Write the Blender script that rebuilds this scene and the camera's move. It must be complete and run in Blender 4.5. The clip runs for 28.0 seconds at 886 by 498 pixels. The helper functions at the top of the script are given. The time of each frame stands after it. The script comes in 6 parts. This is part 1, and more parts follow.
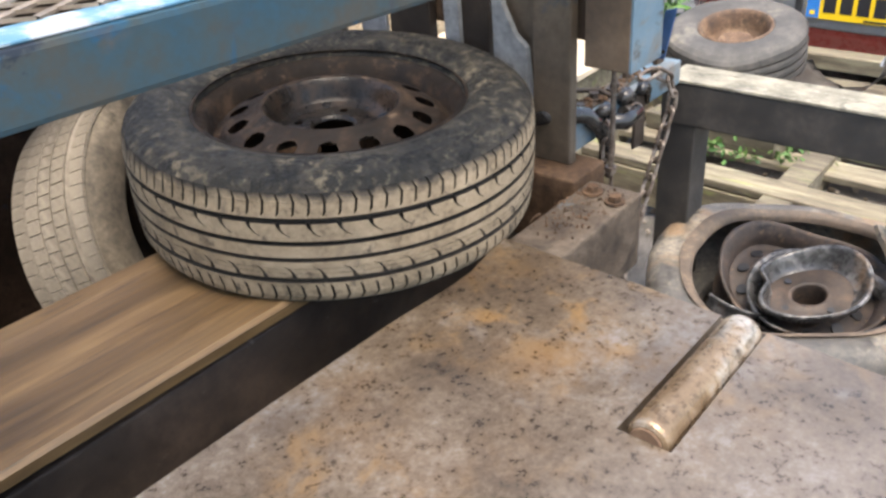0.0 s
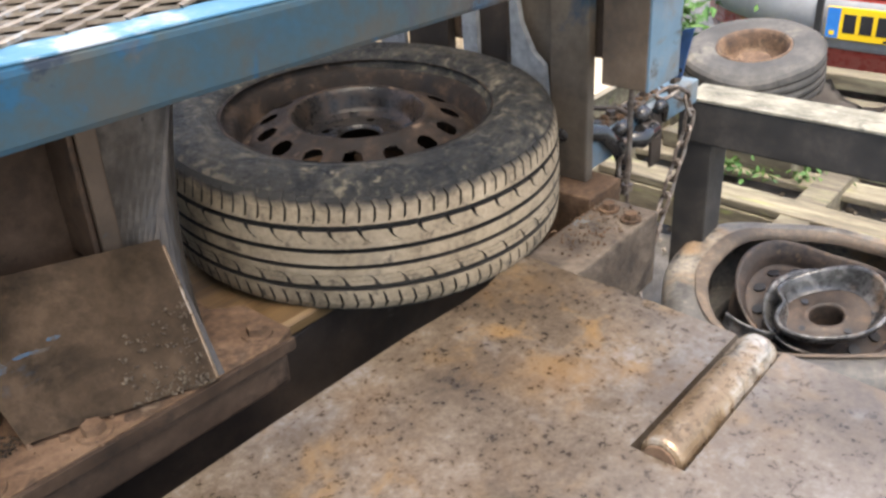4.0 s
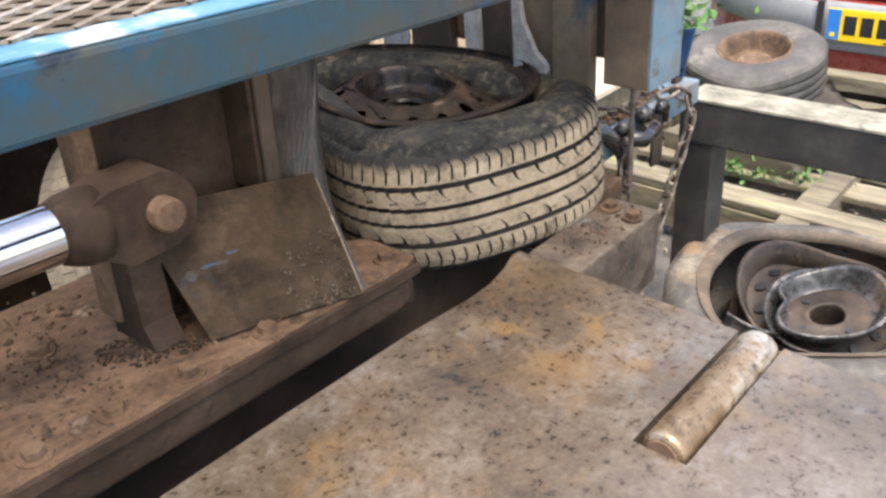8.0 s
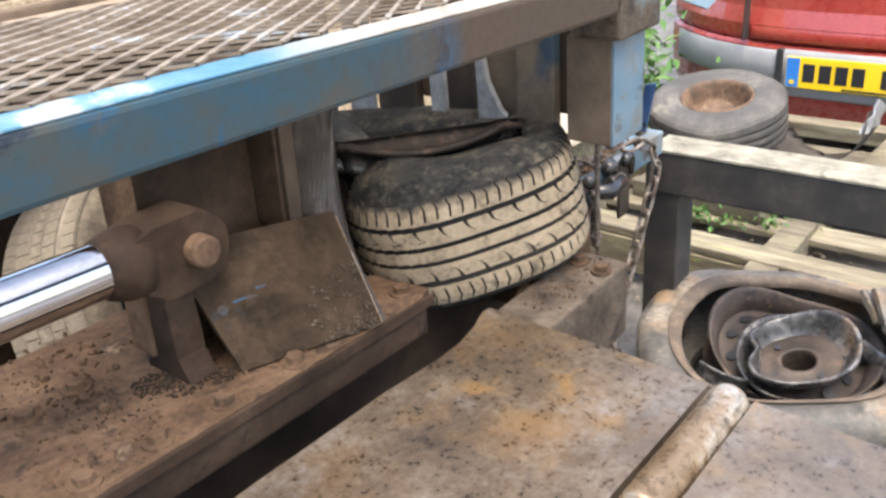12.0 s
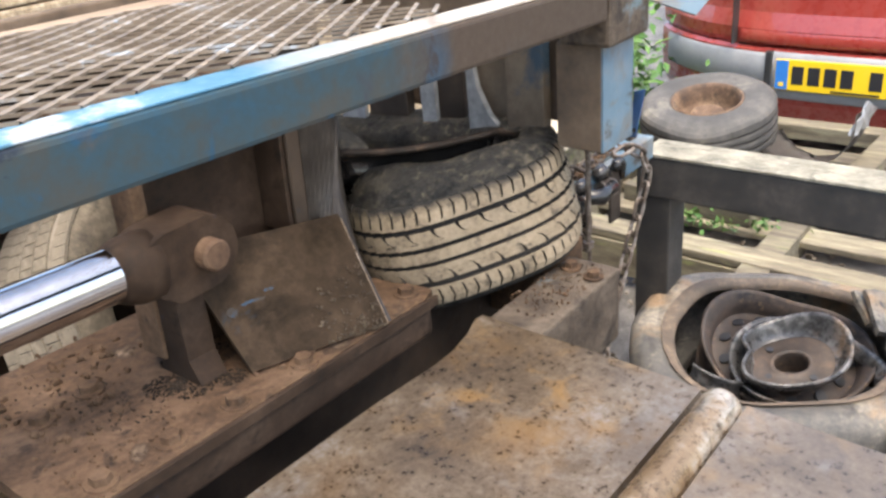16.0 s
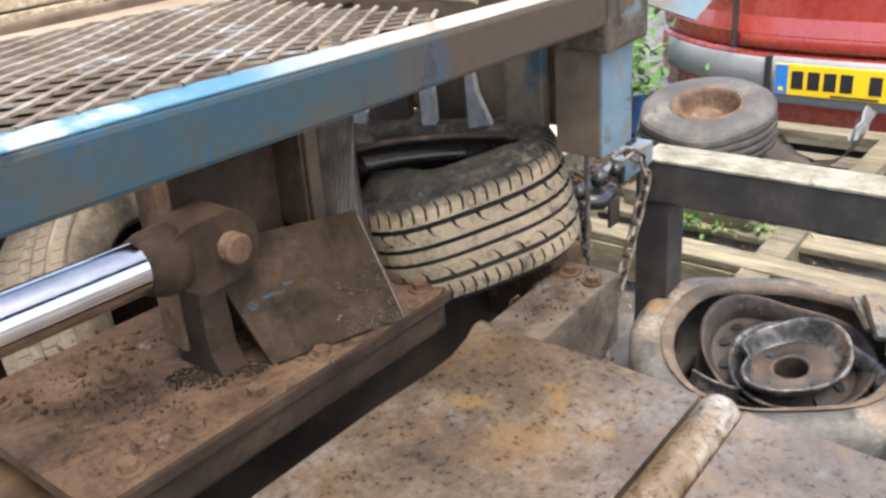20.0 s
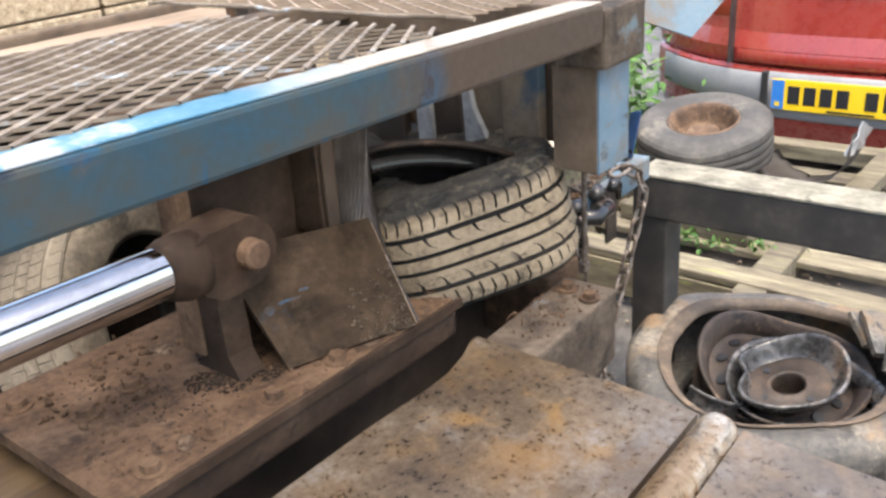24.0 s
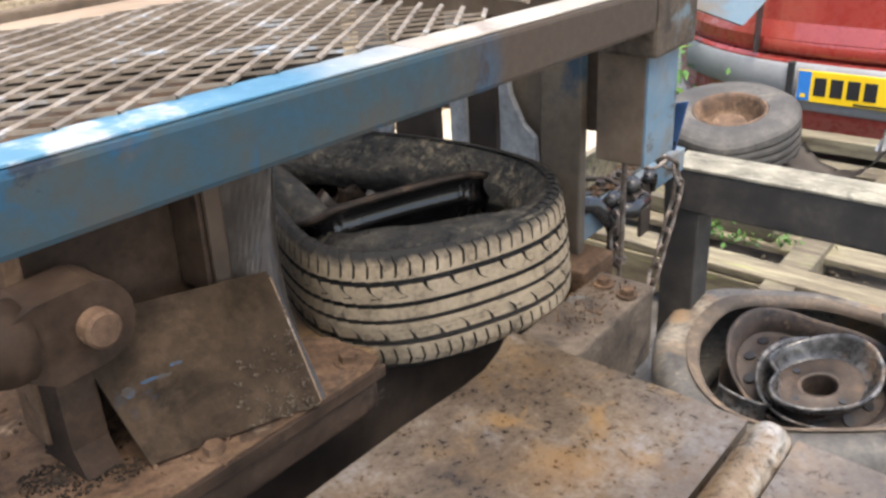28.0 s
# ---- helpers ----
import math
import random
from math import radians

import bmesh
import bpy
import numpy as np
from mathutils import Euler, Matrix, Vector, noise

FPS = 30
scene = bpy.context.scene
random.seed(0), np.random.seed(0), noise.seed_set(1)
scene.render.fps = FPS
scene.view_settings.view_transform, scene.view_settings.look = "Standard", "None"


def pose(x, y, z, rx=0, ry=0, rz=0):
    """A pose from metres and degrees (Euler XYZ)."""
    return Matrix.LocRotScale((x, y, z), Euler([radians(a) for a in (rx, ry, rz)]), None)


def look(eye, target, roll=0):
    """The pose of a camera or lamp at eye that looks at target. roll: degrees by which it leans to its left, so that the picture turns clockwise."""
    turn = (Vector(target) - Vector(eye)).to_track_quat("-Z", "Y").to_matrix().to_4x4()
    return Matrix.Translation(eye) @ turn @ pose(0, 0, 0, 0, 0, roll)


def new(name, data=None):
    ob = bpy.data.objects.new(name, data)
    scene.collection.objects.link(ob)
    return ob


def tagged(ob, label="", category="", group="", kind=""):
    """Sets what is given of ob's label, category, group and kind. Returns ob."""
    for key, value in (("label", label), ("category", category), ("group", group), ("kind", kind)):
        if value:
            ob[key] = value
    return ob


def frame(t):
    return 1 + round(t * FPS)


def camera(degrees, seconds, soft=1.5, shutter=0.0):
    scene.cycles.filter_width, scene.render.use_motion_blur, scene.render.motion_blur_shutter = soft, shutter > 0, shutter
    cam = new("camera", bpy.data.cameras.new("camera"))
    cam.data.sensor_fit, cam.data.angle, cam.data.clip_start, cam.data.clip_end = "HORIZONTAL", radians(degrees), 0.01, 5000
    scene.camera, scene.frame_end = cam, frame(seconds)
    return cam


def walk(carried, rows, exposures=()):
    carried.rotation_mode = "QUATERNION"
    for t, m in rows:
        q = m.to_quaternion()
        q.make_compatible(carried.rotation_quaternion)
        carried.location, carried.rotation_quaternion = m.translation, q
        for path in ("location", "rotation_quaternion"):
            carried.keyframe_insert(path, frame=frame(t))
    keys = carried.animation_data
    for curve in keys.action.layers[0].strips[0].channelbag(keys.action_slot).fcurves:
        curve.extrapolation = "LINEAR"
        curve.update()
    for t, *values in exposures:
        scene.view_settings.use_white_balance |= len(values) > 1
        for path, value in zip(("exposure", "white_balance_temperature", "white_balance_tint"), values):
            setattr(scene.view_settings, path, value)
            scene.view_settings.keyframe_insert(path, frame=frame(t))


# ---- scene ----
# ---- camera and its path ----
cam = camera(55.0, 28.0, soft=2.7)


def held(x, y, z, pitch, roll, yaw):
    """A hand-held pose: yaw about the upright, pitch over the horizon, roll about the line of sight."""
    return pose(x, y, z, 0, 0, yaw) @ pose(0, 0, 0, 90 + pitch) @ pose(0, 0, 0, 0, 0, roll)


# seconds, eye, pitch, roll, yaw
PATH = [
    (0, -0.0003, 0.0096, 1.1402, -30.322, -4.349, -48.612),
    (0.5, -0.001, 0.0061, 1.1399, -29.962, -4.218, -47.745),
    (1, -0.0006, 0.007, 1.1411, -29.704, -4.025, -47.574),
    (1.5, -0.0011, 0.0076, 1.1425, -29.387, -4.11, -47.378),
    (2, -0.0017, 0.0078, 1.1407, -29.477, -4.084, -47.238),
    (2.5, -0.0048, 0.0048, 1.1406, -29.347, -4.228, -47.483),
    (3, -0.0056, 0.0035, 1.1402, -29.367, -4.246, -47.585),
    (3.5, -0.0045, 0.0069, 1.1415, -29.302, -4.17, -47.497),
    (5.5, -0.0081, 0.0025, 1.1427, -28.805, -4.026, -47.701),
    (6, -0.0083, 0.0043, 1.1411, -28.797, -4.158, -47.701),
    (6.5, -0.0103, 0.0041, 1.1421, -28.742, -4.156, -47.478),
    (7, -0.013, 0.0044, 1.1412, -28.877, -4.024, -47.395),
    (7.5, -0.013, 0.0038, 1.1404, -28.96, -4.105, -47.335),
    (8, -0.0141, 0.0019, 1.1396, -28.955, -4.174, -47.452),
    (8.5, -0.0124, 0.0016, 1.1398, -28.961, -4.13, -47.702),
    (9, -0.011, 0.0031, 1.1435, -28.756, -4.195, -47.769),
    (9.5, -0.0059, 0.0035, 1.1488, -26.99, -4.392, -48.373),
    (10, -0.0022, 0.0026, 1.1507, -26.258, -4.132, -48.446),
    (10.5, 0.0003, 0.0015, 1.1498, -25.944, -4.257, -49.132),
    (11, -0, -0, 1.15, -25.846, -4.515, -49.369),
    (11.5, -0.0013, -0.0014, 1.15, -25.903, -4.633, -49.391),
    (12, -0.0002, -0.0003, 1.1503, -25.854, -4.635, -49.554),
    (12.5, -0, 0, 1.1515, -25.854, -4.721, -49.516),
    (14.5, 0.0026, -0.0003, 1.1527, -25.696, -4.896, -49.91),
    (15, 0.0019, -0.0014, 1.1538, -25.675, -5.009, -49.897),
    (15.5, 0.0013, -0.0017, 1.1542, -25.614, -5.109, -49.999),
    (16, 0.0012, -0.0018, 1.1558, -25.603, -5.107, -50.075),
    (16.5, 0.0032, -0.0003, 1.1563, -25.438, -4.993, -50.125),
    (17, 0.0022, -0.0009, 1.156, -25.366, -4.954, -50.077),
    (17.5, 0.0023, -0.0023, 1.1546, -25.388, -4.91, -50.042),
    (18, 0.0034, -0.0037, 1.1538, -25.435, -5.036, -50.058),
    (18.5, 0.0046, -0.0024, 1.1532, -25.456, -4.957, -50.122),
    (19, 0.0043, -0.0028, 1.1543, -25.452, -5.011, -50.117),
    (19.5, 0.0041, -0.0046, 1.1553, -25.443, -5.101, -50.117),
    (20, 0.0049, -0.0019, 1.1569, -25.378, -5.038, -50.084),
    (20.5, 0.007, -0.0009, 1.1585, -25.119, -4.869, -50.07),
    (21, 0.0053, -0.0017, 1.1585, -24.994, -4.7, -50.181),
    (21.5, 0.0057, -0.0037, 1.1571, -24.89, -4.751, -50.242),
    (23.5, 0.0093, -0.0009, 1.1605, -24.719, -4.835, -50.428),
    (24, 0.0082, -0.0001, 1.1606, -24.543, -4.797, -50.373),
    (24.5, 0.0059, 0.0015, 1.1588, -24.52, -4.727, -50.356),
    (25, 0.0153, 0.0059, 1.1615, -24.701, -4.524, -50.682),
    (25.5, 0.0163, 0.0279, 1.1717, -23.534, -5.801, -51.993),
    (26, 0.0169, 0.0202, 1.1617, -24.563, -4.806, -54.806),
    (26.5, 0.0236, 0.0365, 1.1604, -24.687, -4.725, -56.326),
    (27, 0.023, 0.0444, 1.157, -24.562, -4.778, -54.999),
    (27.5, 0.0125, 0.0741, 1.1514, -25.841, -4.035, -49.641),
    (28, 0.0168, 0.0665, 1.1556, -25.748, -3.406, -50.116),
]
walk(cam, [(r[0], held(*r[1:])) for r in PATH], exposures=[(0.0, 2.17, 7040, 8.8), (6.0, 2.19, 7040, 8.8), (8.5, 2.24, 7040, 8.8), (10.8, 2.33, 7040, 8.8), (12.5, 2.23, 7040, 8.8), (18.0, 2.17, 7040, 8.8), (26.0, 2.15, 7040, 8.8), (28.0, 1.99, 7040, 8.8)])

# ---- light: bright cloudy daylight ----
world = bpy.data.worlds.new("sky")
scene.world = world
world.use_nodes = True
wn = world.node_tree.nodes
sky = wn.new("ShaderNodeTexSky")
sky.sky_type = "NISHITA"
sky.sun_disc = False
sky.sun_elevation, sky.sun_rotation = radians(70), radians(200)
sky.air_density, sky.dust_density = 1.0, 3.0
world.node_tree.links.new(sky.outputs[0], wn["Background"].inputs[0])
wn["Background"].inputs[1].default_value = 0.15
sun = new("sun", bpy.data.lights.new("sun", "SUN"))
sun.data.energy, sun.data.angle, sun.data.color = 1.1, radians(40), (1.0, 0.95, 0.88)
# a broad bright patch of cloud stands high over the near right
SUN_AZ, SUN_EL = radians(-130), radians(72)
sun.matrix_world = look((6 * math.cos(SUN_AZ) * math.cos(SUN_EL), 6 * math.sin(SUN_AZ) * math.cos(SUN_EL), 6 * math.sin(SUN_EL)), (0, 0, 0))


# ---- materials ----
def rgb(c):
    return (*c, 1.0)


def surface(name, colours, scale=8.0, fine=60.0, rough=(0.5, 0.8), metal=0.0, bump=0.3, depth=0.004, stops=(0.35, 0.5, 0.65), stretch=(1, 1, 1), spec=0.5, vary=0.0, coat=0.0, pits=None, rand=False, blend=0.32, rest=False):
    """Base colours mixed by a broad and a fine noise, with grain in the gloss and the relief."""
    m = bpy.data.materials.new(name)
    m.use_nodes = True
    nt = m.node_tree
    n, l = nt.nodes, nt.links
    b = n["Principled BSDF"]
    tc = n.new("ShaderNodeTexCoord")
    mp = n.new("ShaderNodeMapping")
    mp.inputs["Scale"].default_value = stretch
    if rest:
        # the place of the point on the unbent thing
        at = n.new("ShaderNodeAttribute")
        at.attribute_name = "rest"
        l.new(at.outputs["Vector"], mp.inputs["Vector"])
    else:
        l.new(tc.outputs["Object"], mp.inputs["Vector"])
    if rand:
        oi = n.new("ShaderNodeObjectInfo")
        sc = n.new("ShaderNodeVectorMath")
        sc.operation = "SCALE"
        sc.inputs[0].default_value = (7.0, 13.0, 5.0)
        l.new(oi.outputs["Random"], sc.inputs["Scale"])
        l.new(sc.outputs[0], mp.inputs["Location"])
    big = n.new("ShaderNodeTexNoise")
    big.inputs["Scale"].default_value, big.inputs["Detail"].default_value, big.inputs["Roughness"].default_value = scale, 8, 0.62
    small = n.new("ShaderNodeTexNoise")
    small.inputs["Scale"].default_value, small.inputs["Detail"].default_value, small.inputs["Roughness"].default_value = fine, 6, 0.7
    for t in (big, small):
        l.new(mp.outputs[0], t.inputs["Vector"])
    mix = n.new("ShaderNodeMix")
    mix.data_type = "FLOAT"
    mix.inputs["Factor"].default_value = blend
    l.new(big.outputs["Fac"], mix.inputs[2])
    l.new(small.outputs["Fac"], mix.inputs[3])
    ramp = n.new("ShaderNodeValToRGB")
    els = ramp.color_ramp.elements
    while len(els) < len(colours):
        els.new(0.5)
    for e, p, c in zip(els, stops, colours):
        e.position, e.color = p, rgb(c)
    l.new(mix.outputs[0], ramp.inputs["Fac"])
    colour = ramp.outputs["Color"]
    for pit, pscale, lo, hi, *mask in (pits or ()):
        # specks, scabs and stains of another colour
        pn = n.new("ShaderNodeTexNoise")
        pn.inputs["Scale"].default_value, pn.inputs["Detail"].default_value, pn.inputs["Roughness"].default_value, pn.inputs["Distortion"].default_value = pscale, 7, 0.65, 0.4
        l.new(mp.outputs[0], pn.inputs["Vector"])
        pr = n.new("ShaderNodeMapRange")
        pr.inputs["From Min"].default_value, pr.inputs["From Max"].default_value = lo, hi
        l.new(pn.outputs["Fac"], pr.inputs["Value"])
        pm = n.new("ShaderNodeMix")
        pm.data_type = "RGBA"
        pm.inputs[7].default_value = rgb(pit)
        if mask:
            # only inside broad patches
            mn = n.new("ShaderNodeTexNoise")
            mn.inputs["Scale"].default_value, mn.inputs["Detail"].default_value = mask[0], 3
            l.new(mp.outputs[0], mn.inputs["Vector"])
            mr = n.new("ShaderNodeMapRange")
            mr.inputs["From Min"].default_value, mr.inputs["From Max"].default_value = 0.48, 0.62
            l.new(mn.outputs["Fac"], mr.inputs["Value"])
            mm = n.new("ShaderNodeMath")
            mm.operation = "MULTIPLY"
            l.new(mr.outputs[0], mm.inputs[0])
            l.new(pr.outputs[0], mm.inputs[1])
            l.new(mm.outputs[0], pm.inputs["Factor"])
        else:
            l.new(pr.outputs[0], pm.inputs["Factor"])
        l.new(colour, pm.inputs[6])
        colour = pm.outputs[2]
    if vary:
        info = n.new("ShaderNodeObjectInfo")
        hsv = n.new("ShaderNodeHueSaturation")
        rng = n.new("ShaderNodeMapRange")
        rng.inputs["To Min"].default_value, rng.inputs["To Max"].default_value = 1 - vary, 1 + vary
        l.new(info.outputs["Random"], rng.inputs["Value"])
        l.new(rng.outputs[0], hsv.inputs["Value"])
        l.new(colour, hsv.inputs["Color"])
        colour = hsv.outputs[0]
    l.new(colour, b.inputs["Base Color"])
    rr = n.new("ShaderNodeMapRange")
    rr.inputs["From Min"].default_value, rr.inputs["From Max"].default_value = 0.3, 0.7
    rr.inputs["To Min"].default_value, rr.inputs["To Max"].default_value = rough
    l.new(small.outputs["Fac"], rr.inputs["Value"])
    l.new(rr.outputs[0], b.inputs["Roughness"])
    b.inputs["Metallic"].default_value = metal
    b.inputs["Specular IOR Level"].default_value = spec
    b.inputs["Coat Weight"].default_value = coat
    if bump:
        bp = n.new("ShaderNodeBump")
        bp.inputs["Strength"].default_value, bp.inputs["Distance"].default_value = bump, depth
        l.new(mix.outputs[0], bp.inputs["Height"])
        l.new(bp.outputs[0], b.inputs["Normal"])
    return m


def fades(m, lo, hi, colour, along=(1, 0, 0), most=1.0):
    """Let a material give way to another colour along an axis of its object, over a ragged edge."""
    n, l = m.node_tree.nodes, m.node_tree.links
    b = n["Principled BSDF"]
    src = b.inputs["Base Color"].links[0].from_socket
    tc = n.new("ShaderNodeTexCoord")
    dot = n.new("ShaderNodeVectorMath")
    dot.operation = "DOT_PRODUCT"
    dot.inputs[1].default_value = along
    l.new(tc.outputs["Object"], dot.inputs[0])
    nz = n.new("ShaderNodeTexNoise")
    nz.inputs["Scale"].default_value, nz.inputs["Detail"].default_value = 7, 5
    l.new(tc.outputs["Object"], nz.inputs["Vector"])
    ad = n.new("ShaderNodeMath")
    ad.operation = "MULTIPLY_ADD"
    ad.inputs[1].default_value = 0.55
    l.new(nz.outputs["Fac"], ad.inputs[0])
    l.new(dot.outputs["Value"], ad.inputs[2])
    rg = n.new("ShaderNodeMapRange")
    rg.inputs["From Min"].default_value, rg.inputs["From Max"].default_value = lo, hi
    rg.inputs["To Max"].default_value = most
    l.new(ad.outputs[0], rg.inputs["Value"])
    mx = n.new("ShaderNodeMix")
    mx.data_type = "RGBA"
    mx.inputs[7].default_value = rgb(colour)
    l.new(rg.outputs[0], mx.inputs["Factor"])
    l.new(src, mx.inputs[6])
    l.new(mx.outputs[2], b.inputs["Base Color"])
    return m


def worn_beam(name):
    """Blue paint that gives way to brown primer towards one end, under grime."""
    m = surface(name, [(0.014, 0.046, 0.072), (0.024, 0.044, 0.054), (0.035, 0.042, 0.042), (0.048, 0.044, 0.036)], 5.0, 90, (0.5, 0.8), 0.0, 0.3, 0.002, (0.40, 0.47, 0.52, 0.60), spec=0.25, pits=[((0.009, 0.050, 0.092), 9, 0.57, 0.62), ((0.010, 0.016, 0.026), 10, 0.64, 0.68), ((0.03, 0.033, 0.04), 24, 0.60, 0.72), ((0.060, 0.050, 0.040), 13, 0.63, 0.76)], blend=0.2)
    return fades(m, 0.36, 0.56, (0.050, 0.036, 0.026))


def dusty_tread(name):
    """Dust on the tread that stops short of the black upper shoulder along a ragged edge."""
    m = surface(name, [(0.085, 0.067, 0.046), (0.21, 0.165, 0.112), (0.29, 0.235, 0.165)], 14, 130, (0.75, 0.95), 0.0, 0.4, 0.0015, (0.34, 0.48, 0.64), pits=[((0.045, 0.039, 0.032), 38, 0.57, 0.72), ((0.07, 0.06, 0.05), 7, 0.56, 0.72)], blend=0.45, rest=True, spec=0.2)
    n, l = m.node_tree.nodes, m.node_tree.links
    b = n["Principled BSDF"]
    src = b.inputs["Base Color"].links[0].from_socket
    at = n.new("ShaderNodeAttribute")
    at.attribute_name = "rest"
    sep = n.new("ShaderNodeSeparateXYZ")
    l.new(at.outputs["Vector"], sep.inputs[0])
    nz = n.new("ShaderNodeTexNoise")
    nz.inputs["Scale"].default_value, nz.inputs["Detail"].default_value, nz.inputs["Roughness"].default_value = 26, 6, 0.65
    l.new(at.outputs["Vector"], nz.inputs["Vector"])
    ad = n.new("ShaderNodeMath")
    ad.operation = "MULTIPLY_ADD"
    ad.inputs[1].default_value = 0.030
    l.new(nz.outputs["Fac"], ad.inputs[0])
    l.new(sep.outputs["Z"], ad.inputs[2])
    rg = n.new("ShaderNodeMapRange")
    rg.inputs["From Min"].default_value, rg.inputs["From Max"].default_value = 0.079, 0.092
    l.new(ad.outputs[0], rg.inputs["Value"])
    mx = n.new("ShaderNodeMix")
    mx.data_type = "RGBA"
    mx.inputs[7].default_value = rgb((0.018, 0.017, 0.016))
    l.new(rg.outputs[0], mx.inputs["Factor"])
    l.new(src, mx.inputs[6])
    l.new(mx.outputs[2], b.inputs["Base Color"])
    return m


